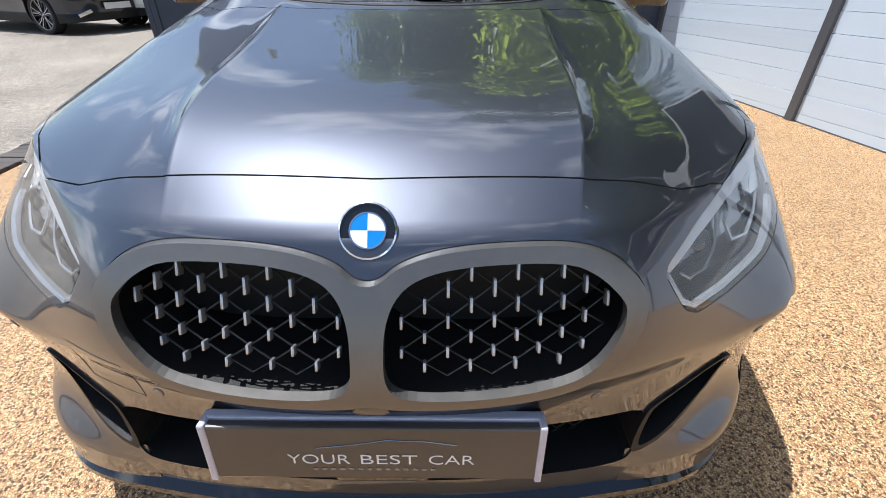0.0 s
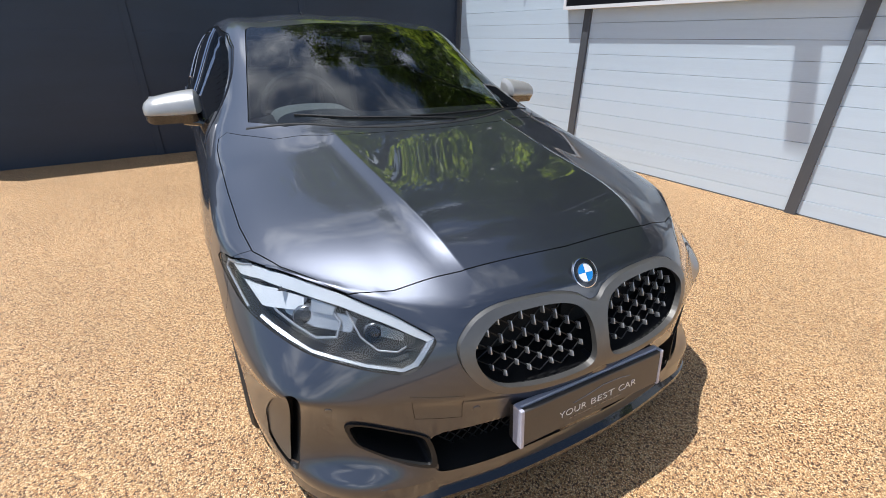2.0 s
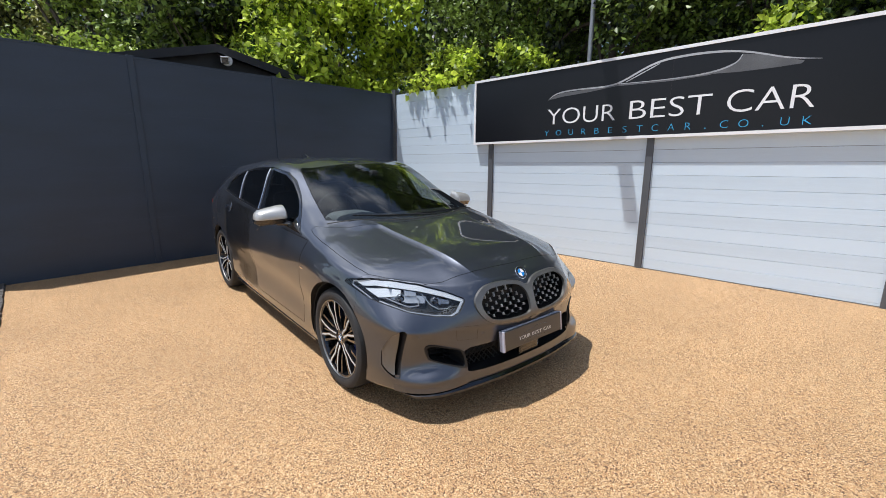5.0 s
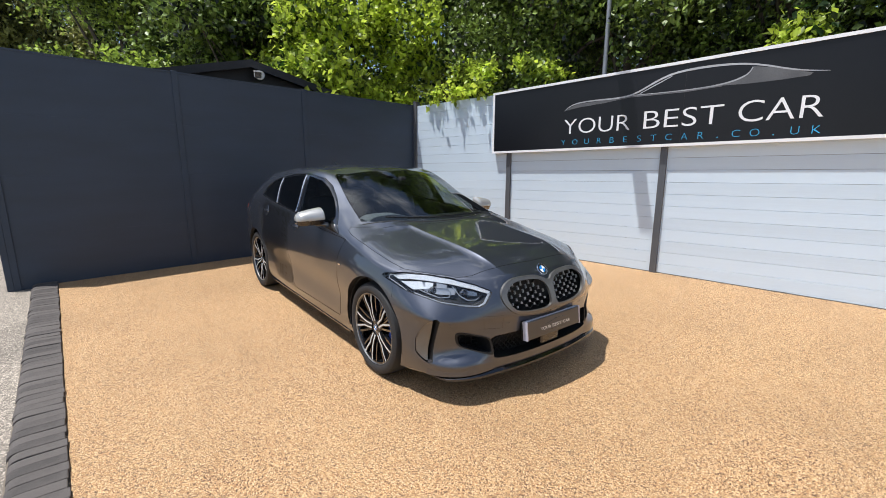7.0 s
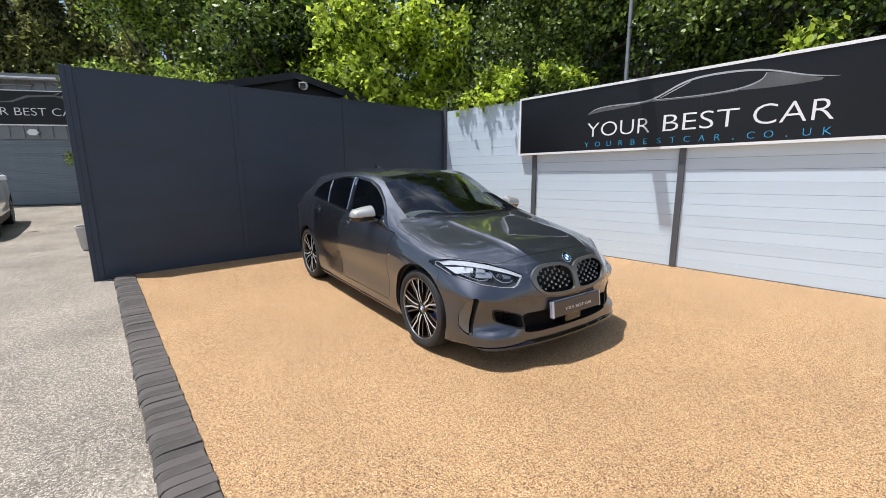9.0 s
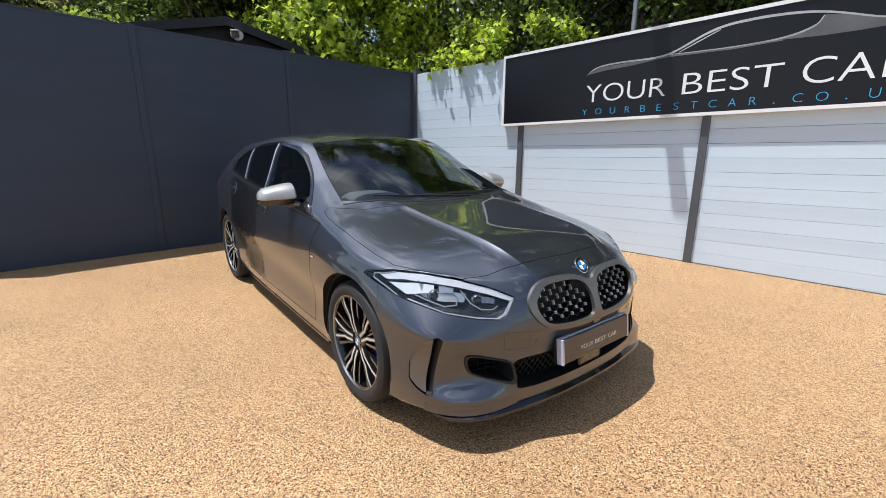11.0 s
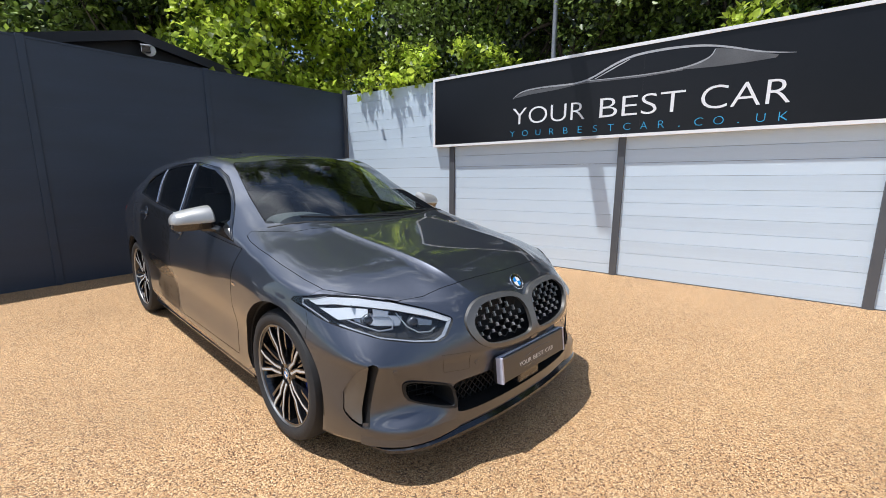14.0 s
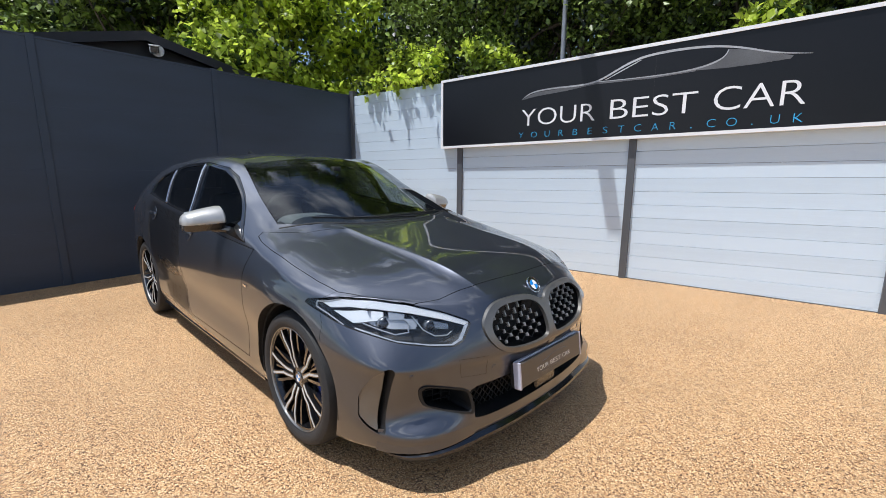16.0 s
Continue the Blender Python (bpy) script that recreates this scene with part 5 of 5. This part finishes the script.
# corner fins: a shelf that grows out of the lip towards the wheel
for s in (1, -1):
    bm = bmesh.new()
    rows = []
    for u in np.linspace(0, 1, 15):
        x = .455 + .345 * u
        grow = min(1, u / .35) ** .7 * (1 - .8 * max(0, (u - .6) / .4) ** 2)
        back, low = on_nose(x, .300 - .020 * u)[0], on_nose(x, .215 - .012 * u)[0]
        n = on_nose(x, .25)[1]
        n = Vector((n.x, n.y, 0)).normalized()
        crest = (back + low) / 2 + n * (.001 + .012 * grow)
        crest.z = .246 + .018 * grow - .030 * u
        foot = low + n * (.001 + .006 * grow)
        foot.z = .204 - .020 * u
        inner = low - n * .03
        inner.z = foot.z
        rows.append([bm.verts.new((s * q.x, q.y, q.z)) for q in (back - n * .004, crest + Vector((0, 0, .004)), crest, foot, inner)])
    for A, B in zip(rows, rows[1:]):
        for k in range(5):
            bm.faces.new([A[k], A[(k + 1) % 5], B[(k + 1) % 5], B[k]])
    bm.faces.new(rows[0]), bm.faces.new(rows[-1][::-1])
    bmesh.ops.recalc_face_normals(bm, faces=bm.faces)
    part("corner_fin", bm, PAINT, nose, smooth=True)
# tow-eye cover seam
for a, b in zip(TOW, TOW[1:] + TOW[:1]):
    part("tow_cover_seam", tube([on_nose(-(a[0] + (b[0] - a[0]) * f), a[1] + (b[1] - a[1]) * f, -.0006)[0] for f in np.linspace(0, 1, 5)], .0013, 5), BLACK, nose)
# bumper to wing seam is the gap between the panels

# show plate
plate = thing("show_plate", pose(0, -2.168, .362, -7, 0, 0), "dealer show plate with white words, fixed on the bumper", "plate")
part("board", box(-.262, .262, -.022, -.006, 0, .113, .004), PLATE, plate)
part("backing", box(-.262, .262, -.006, .012, .004, .118, .003), PLATE_EDGE, plate, "pale stacked plate edges")
part("holder", box(-.266, .266, .012, .03, -.002, .112, .003), BLACK, plate)
for s in (1, -1):
    part("end_strip", box(s * .2625 - .006, s * .2625 + .006, -.0245, .012, -.004, .117, .003), PLATE_EDGE, plate, "clear acrylic end strip")
for w, a, b in (("YOUR", -.138, -.040), ("BEST", -.022, .068), ("CAR", .086, .158)):
    words(letters(w, b - a, .020, .001), WHITE, plate, pose(a, -.0221, .036))
for k in range(14):
    part("small_print", box(-.10 + k * .0145, -.092 + k * .0145, -.0226, -.0219, .021, .026), LAMP_GREY, plate)
part("emblem", tube([(-.09, -.0222, .070), (-.03, -.0222, .078), (.02, -.0222, .088), (.08, -.0222, .086), (.13, -.0222, .078)], .0011, 5), LAMP_GREY, plate)

# door mirrors: a wedge-shaped cap, flat below, on a dark base and arm
def mirror_shell(s, z0, z1):
    """The shell between two of its heights; u runs outwards from the arm, 0 to 1."""
    bm = bmesh.new()
    rings = []
    for u in (0, .02, .07, .16, .3, .45, .6, .74, .86, .94, .985, 1):
        x = s * (-.105 + .225 * u)
        up = .088 - .034 * u ** 1.6
        deep = .098 - .030 * u
        k = (1 - max(0, (u - .80) / .2) ** 2.4) ** .5 if u < 1 else .12
        k *= (1 - max(0, (.10 - u) / .10) ** 2 * .45)
        ring = []
        for a in np.linspace(0, 1, 15):
            z = (z0 + (z1 - z0) * a)
            f = max(0, z) / .088
            g = max(0, -z) / .045
            front = deep * (1 - f ** 2.6) ** .6 * (1 - .35 * g) if f < 1 else 0
            ring.append(bm.verts.new((x, -front * k, (z * up / .088 if z > 0 else z) * (.25 + .75 * k))))
        for a in (1, .5, 0):
            z = (z0 + (z1 - z0) * a)
            ring.append(bm.verts.new((x, .016, (z * up / .088 if z > 0 else z) * (.25 + .75 * k))))
        rings.append(ring)
    n = len(rings[0])
    for A, B in zip(rings, rings[1:]):
        for q in range(n):
            bm.faces.new([A[q], A[(q + 1) % n], B[(q + 1) % n], B[q]])
    bm.faces.new(rings[0]), bm.faces.new(rings[-1][::-1])
    bmesh.ops.recalc_face_normals(bm, faces=bm.faces)
    return bm


for s in (1, -1):
    m_ob = part("door_mirror", mirror_shell(s, -.004, .087), CAP_GREY, car, "door mirror with pale satin cap", smooth=True, at=pose(s * .922, -.455, .985, 0, s * 2, s * 5))
    part("mirror_base", mirror_shell(s, -.044, -.0055), GLOSS_BLACK, m_ob, smooth=True)
    part("repeater", tube([(s * .100, -.050, -.004), (s * .03, -.083, -.004), (-s * .06, -.094, -.004)], .0035, 6), LENS, m_ob)
    bm = bmesh.new()
    add_box(bm, -.085, .085, -.003, .003, -.048, .052, .002)
    part("mirror_glass", bm, CHROME, m_ob, "silvered mirror glass", at=pose(s * .005, .0195, .012))
    part("mirror_arm", tube([(-s * .03, -.03, -.036), (-s * .09, -.045, -.046), (-s * .15, -.085, -.062)], .021, 10, .9), GLOSS_BLACK, m_ob, smooth=True)
    sail = cut(cut(proud.copy(), tool([(-.775, .908), (-.60, .998), (-.60, .926)], *((.55, 1.2) if s > 0 else (-1.2, -.55)), "x"), "INTERSECT"), Skin(-.02).copy(), "DIFFERENCE")
    part("sail_panel", proud.dress(sail, GLOSS_BLACK, GLOSS_BLACK), GLOSS_BLACK, car)

# door handles with their cups
for i, s in enumerate((1, -1)):
    for nm, y, z in (("front_door", .035, .868), ("rear_door", .885, .925)):
        q, n = on_flank(y, z, s)
        m = facing(q, n)
        cup = lathe([(0, .0005), (.030, .0010), (.046, .0030), (.052, .0042), (.057, .0015)], 28, "z")
        k = part("handle_cup", cup, PAINT, panels[nm][i], smooth=True, at=m)
        bm = box(-.085, .085, -.0145, .0145, .014, .031, .010)
        for v in bm.verts:
            v.co.z -= .9 * v.co.x ** 2 * 2.2
        part("handle", bm, PAINT, k, "body-coloured pull handle", smooth=True)

# sills and lower side trim
for s in (1, -1):
    part("sill_trim", tube([(s * .826, y, .172 + .012 * (y + .9) / 1.8) for y in np.linspace(-.94, .94, 12)], .018, 8), GLOSS_BLACK, car, "gloss black sill strip", smooth=True)
    q, n = on_flank(-.90, .695, s, .001)
    part("wing_badge", box(-.022, .022, -.006, .006, 0, .003, .001), CHROME, car, "small bright wing badge", at=facing(q, n))
    # crease above the sill
    part("tail_lamp", box(-.05, .05, -.022, .022, -.004, .002, .002), RED, car, "red tail lamp", at=facing(*on_flank(1.84, .90, s, .0)))

# roof fin, spoiler, wipers
bm = prism([(.92, 0), (1.10, 0), (1.09, .05), (1.06, .055), (.97, .018)], -.016, .016, "x")
for v in bm.verts:
    v.co.x *= 1 - v.co.z / .08
part("roof_fin", bm, PAINT, car, smooth=True, at=pose(0, 0, 1.368))
bm = bmesh.new()
rows = []
for x in np.linspace(-.53, .53, 17):
    q, n = on_top(x, 1.66)
    back = 1.90 - .25 * x * x
    rows.append([bm.verts.new(c) for c in ((x, 1.60, q.z + .006), (x, back, q.z - .018), (x, back, q.z - .034), (x, 1.62, q.z - .03))])
for A, B in zip(rows, rows[1:]):
    for k in range(4):
        bm.faces.new([A[k], A[(k + 1) % 4], B[(k + 1) % 4], B[k]])
bm.faces.new(rows[0]), bm.faces.new(rows[-1][::-1])
bmesh.ops.recalc_face_normals(bm, faces=bm.faces)
part("roof_spoiler", bm, PAINT, car, smooth=True)
for pts in ([(.16, -1.052), (-.10, -1.022), (-.32, -.985), (-.50, -.915)], [(.56, -.955), (.34, -1.0), (.12, -1.02), (-.04, -1.020)]):
    line = [on_top(x, y, .007)[0] for x, y in pts]
    w_ob = part("wiper", tube(line, .0055, 6, .6), BLACK, car, "black wiper arm and blade", smooth=True)
    part("wiper_blade", tube([on_top(x, y, .004)[0] for x, y in pts[1:]], .005, 5), BLACK, w_ob)
bm = bmesh.new()
line = [on_top(x, -1.085 + .45 * x * x, -.006)[0] for x in np.linspace(-.68, .68, 25)]
add_tube(bm, line, .010, 8)
part("cowl", bm, BLACK, car, smooth=True)


# wheels
def wheel():
    """A wheel on the +x side, its middle at the origin."""
    w = thing("wheel")
    prof = [(.245, .095), (.262, .108), (.290, .110), (.308, .100), (.3175, .082), (.321, .060), (.3225, .02), (.3225, -.02), (.321, -.06), (.316, -.085), (.300, -.104), (.262, -.108), (.245, -.095)]
    bm = lathe(prof, 96, "x")
    for v in bm.verts:       # shoulder blocks and rain grooves
        r = math.hypot(v.co.y, v.co.z)
        if r > .312 and abs(v.co.x) > .05:
            a = math.atan2(v.co.z, v.co.y)
            if int((a / (2 * math.pi) + 1) * 96 + .5) % 2:
                v.co.y *= (r - .0055) / r
                v.co.z *= (r - .0055) / r
    part("tyre", bm, RUBBER, w, "low-profile black tyre", smooth=True)
    rim = lathe([(.2475, .100), (.2475, .094), (.236, .090), (.228, .060), (.214, -.02), (.222, -.09), (.240, -.098)], 72, "x")
    part("rim", rim, GLOSS_BLACK, w, "gloss black alloy rim", smooth=True)
    part("rim_lip", lathe([(.2435, .092), (.2445, .0985), (.2478, .101), (.2495, .099), (.2475, .092)], 96, "x"), DISC, w, "machined silver rim edge", smooth=True)
    part("hub", lathe([(0, .074), (.050, .074), (.062, .066), (.068, .03), (.07, -.02), (0, -.02)], 32, "x"), GLOSS_BLACK, w, smooth=True)
    def bar(a0, r0, a1, r1, wide0, wide1, x0, x1, deep):
        """A spoke from angle a0 at r0 to a1 at r1, its face at x0..x1."""
        bm = bmesh.new()
        p0, p1 = Vector((0, r0 * math.sin(a0), r0 * math.cos(a0))), Vector((0, r1 * math.sin(a1), r1 * math.cos(a1)))
        d = (p1 - p0).normalized()
        t = Vector((0, -d.z, d.y))
        ring = []
        for p, wd, x in ((p0, wide0, x0), (p0.lerp(p1, .55), (wide0 + wide1) / 2, (x0 + x1) / 2 + .004), (p1, wide1, x1)):
            ring.append([bm.verts.new(p + t * k * wd / 2 * f + Vector((x - e, 0, 0))) for k, f, e in ((-1, 1, 0), (1, 1, 0), (1, .7, deep), (-1, .7, deep))])
        for A, B in zip(ring, ring[1:]):
            for k in range(4):
                bm.faces.new([A[k], A[(k + 1) % 4], B[(k + 1) % 4], B[k]])
        bm.faces.new(ring[0]), bm.faces.new(ring[-1][::-1])
        bmesh.ops.recalc_face_normals(bm, faces=bm.faces)
        return bm
    for k in range(5):
        a = 2 * math.pi * k / 5
        for s in (1, -1):
            sp = part("spoke", bar(a + s * .26, .050, a + s * .135, .140, .024, .020, .078, .086, .04), GLOSS_BLACK, w)
            part("spoke_face", bar(a + s * .26, .052, a + s * .135, .140, .011, .009, .0795, .0875, .004), SILVER, sp)
            sp = part("spoke", bar(a + s * .135, .135, a + s * .215, .240, .020, .021, .086, .092, .04), GLOSS_BLACK, w)
            part("spoke_face", bar(a + s * .135, .135, a + s * .215, .240, .009, .0105, .0875, .0935, .004), SILVER, sp)
            sp = part("spoke", bar(a + s * .06, .06, a + s * .050, .238, .008, .012, .062, .082, .03), GLOSS_BLACK, w)
            sp = part("spoke", bar(a + s * .44, .055, a + s * .40, .238, .012, .016, .066, .086, .03), GLOSS_BLACK, w)
        part("wheel_bolt", lathe([(0, .07), (.008, .07), (.009, .055)], 8, "x"), BLACK, w, at=Matrix.Translation((0, .040 * math.sin(a + .6), .040 * math.cos(a + .6))))
    roundel(Matrix.Translation((.073, 0, 0)) @ Matrix.Rotation(radians(90), 4, "Y") @ Matrix.Rotation(radians(90), 4, "Z"), .030, w, "hub_cap")
    part("brake_disc", lathe([(0, .0), (.09, .0), (.092, .012), (.165, .012), (.165, -.012), (.09, -.012)], 48, "x"), DISC, w, smooth=True)
    bm = bmesh.new()
    for k in range(7):
        a = radians(-32 + k * 64 / 6)
        add_box(bm, -.03, .045, .120, .185, -.020, .020, .006, Matrix.Rotation(a, 4, "X"))
    part("brake_caliper", bm, CALIPER, w, "blue brake caliper")
    return w


first = wheel()
spots = [(-.770, -1.335), (-.752, 1.335), (.770, -1.335), (.752, 1.335)]
WHEEL_GROUP = "wheels of the hatchback"
def nest(w, x, y):
    turn = 180 if x < 0 else 0
    w.parent = car
    w.matrix_basis = pose(x, y, .3225, 0, 0, turn) @ pose(0, 0, 0, 17 if y < 0 else 40, 0, 0)
for i, (x, y) in enumerate(spots):
    w = first if i == 0 else copy_thing(first, Matrix())
    nest(w, x, y)

# cabin: dash, wheel, seats, dark lining
part("cabin_floor", box(-.80, .80, -.98, 1.72, .43, .46), CABIN, car)
bm = bmesh.new()
rows = []
for x in np.linspace(-.70, .70, 15):
    hood = .045 * math.exp(-((x + .36) / .16) ** 2)
    lim = 1.03 - .30 * abs(x) ** 2
    rows.append([bm.verts.new(c) for c in ((x, -lim + .05, .925), (x, -lim + .22, .952), (x, -.60, .955 + hood), (x, -.50, .925 + hood), (x, -.47, .80), (x, -.50, .55))])
for A, B in zip(rows, rows[1:]):
    for p_, q_, r_, s_ in zip(A, A[1:], B[1:], B):
        bm.faces.new([p_, q_, r_, s_])
bmesh.ops.recalc_face_normals(bm, faces=bm.faces)
part("dashboard", bm, CABIN, car, smooth=True)
part("dash_panel", prism(rounded([(-.55, .945), (-.17, .945), (-.19, .985), (-.27, 1.004), (-.45, 1.004), (-.53, .985)], 2), -.74, -.56, "y"), CABIN_PALE, car, "pale grey hood over the instruments")
sw = part("steering_wheel", tube([(.185 * math.cos(a), .185 * math.sin(a), 0) for a in np.linspace(0, 2 * math.pi, 33)], .016, 8), BLACK, car, smooth=True, at=pose(-.37, -.47, .955, 62, 0, 0))
part("steering_boss", lathe([(0, .02), (.07, .015), (.08, -.03), (0, -.04)], 24, "z"), BLACK, sw, smooth=True)
for a in (0, math.pi, -math.pi / 2):
    part("steering_spoke", tube([(.06 * math.cos(a), .06 * math.sin(a), 0), (.18 * math.cos(a), .18 * math.sin(a), 0)], .016, 6), BLACK, sw)
for x, y in ((-.37, .05), (.37, .05), (-.37, .95), (.37, .95)):
    k = part("car_seat", box(-.25, .25, -.26, .24, .0, .18, .05), CABIN, car, smooth=True, at=pose(x, y, .50))
    part("seat_back", box(-.24, .24, -.07, .07, 0, .50, .05, pose(0, .22, .10, -14, 0, 0)), CABIN, k, smooth=True)
    part("headrest", box(-.13, .13, -.045, .045, 0, .17, .04, pose(0, .36, .58, -10, 0, 0)), CABIN, k, smooth=True)
part("rear_view_mirror", box(-.12, .12, -.012, .012, -.03, .03, .010), BLACK, car, smooth=True, at=pose(0, -.34, 1.245))
part("mirror_stalk", box(-.03, .03, -.05, .01, 0, .06, .01), BLACK, car, at=pose(0, -.36, 1.235))


# ---- parked vehicles across the yard ----
def parked(name, label, paint, at, tall, trim):
    """A plainer vehicle on the same platform: body, glass, lamps and wheels."""
    ob = thing(name, at, label, "car", "vehicles parked across the yard")
    shape = Matrix.Diagonal((1, 1, tall, 1))
    me = skin.copy()
    for s in (1, -1):
        for y in (-1.335, 1.335):
            arch = lathe([(0, .55), (.37, .55), (.37, 1.2), (0, 1.2)], 40, "x")
            bmesh.ops.transform(arch, matrix=Matrix.Diagonal((s, 1, 1, 1)) @ Matrix.Translation((0, y, .325 / tall + .02)), verts=arch.verts)
            bmesh.ops.recalc_face_normals(arch, faces=arch.faces)
            me = cut(me, solid_mesh(arch), "DIFFERENCE")
    sides = cut(skin.copy(), tool(WINDOWS, .5, 1.2, "x", True), "INTERSECT")
    front = cut(skin.copy(), tool(mirrored(SCREEN_HOLE), .9, 1.6, "z"), "INTERSECT")
    me = cut(me, tool(WINDOWS, .5, 1.2, "x", True), "DIFFERENCE")
    me = cut(me, tool(mirrored(SCREEN_HOLE), .9, 1.6, "z"), "DIFFERENCE")
    low = cut(me.copy(), solid_mesh(box(-2, 2, -3, 3, 0, .33)), "INTERSECT")
    me = cut(me, solid_mesh(box(-2, 2, -3, 3, 0, .33)), "DIFFERENCE")
    for nm, q, m in (("body_shell", me, paint), ("lower_trim", low, BLACK), ("side_glass", sides, GLOSS_BLACK), ("windscreen", front, GLOSS_BLACK)):
        skin.dress(q, m, BLACK)
        q.transform(shape)
        part(nm, q, m, ob)
    part("grille", box(-.42, .42, -2.19, -2.10, .50 * tall, .68 * tall, .02), GLOSS_BLACK, ob)
    part("plate", box(-.26, .26, -2.21, -2.17, .38 * tall, .48 * tall, .005), WHITE, ob, "blank white front plate")
    for s in (1, -1):
        part("headlamp", box(-.14, .14, -.05, .05, -.05, .05, .02), LAMP_GREY, ob, at=pose(s * .66, -1.93, .66 * tall, 0, 0, s * 38))
        part("bumper_trim", box(-.12, .12, -.03, .03, -.03, .03, .01), trim, ob, at=pose(s * .58, -2.06, .33 * tall, 0, s * 20, s * 26))
        part("door_mirror", box(-.10, .10, -.06, .06, -.06, .06, .03), paint, ob, at=pose(s * .96, -.5, 1.03 * tall))
        part("headlamp", box(-.02, .02, -.14, .14, -.05, .05, .01), RED, ob, "red tail lamp", at=pose(s * .80, 1.86, .86 * tall))
    for x, y in spots:
        w = copy_thing(first, Matrix())
        w.parent = ob
        w.matrix_basis = pose(x, y, .3225, 0, 0, 180 if x < 0 else 0)
    return ob


parked("estate_car", "dark blue-black car parked across the tarmac yard", CAR_DARK, pose(-8.2, 7.69, -.022, 0, 0, 71), 1.06, CHROME)
parked("crossover_car", "white crossover with black lower trim parked by the workshop", CAR_WHITE, pose(-5.88, 9.56, -.022, 0, 0, 3.5), 1.15, WHITE)
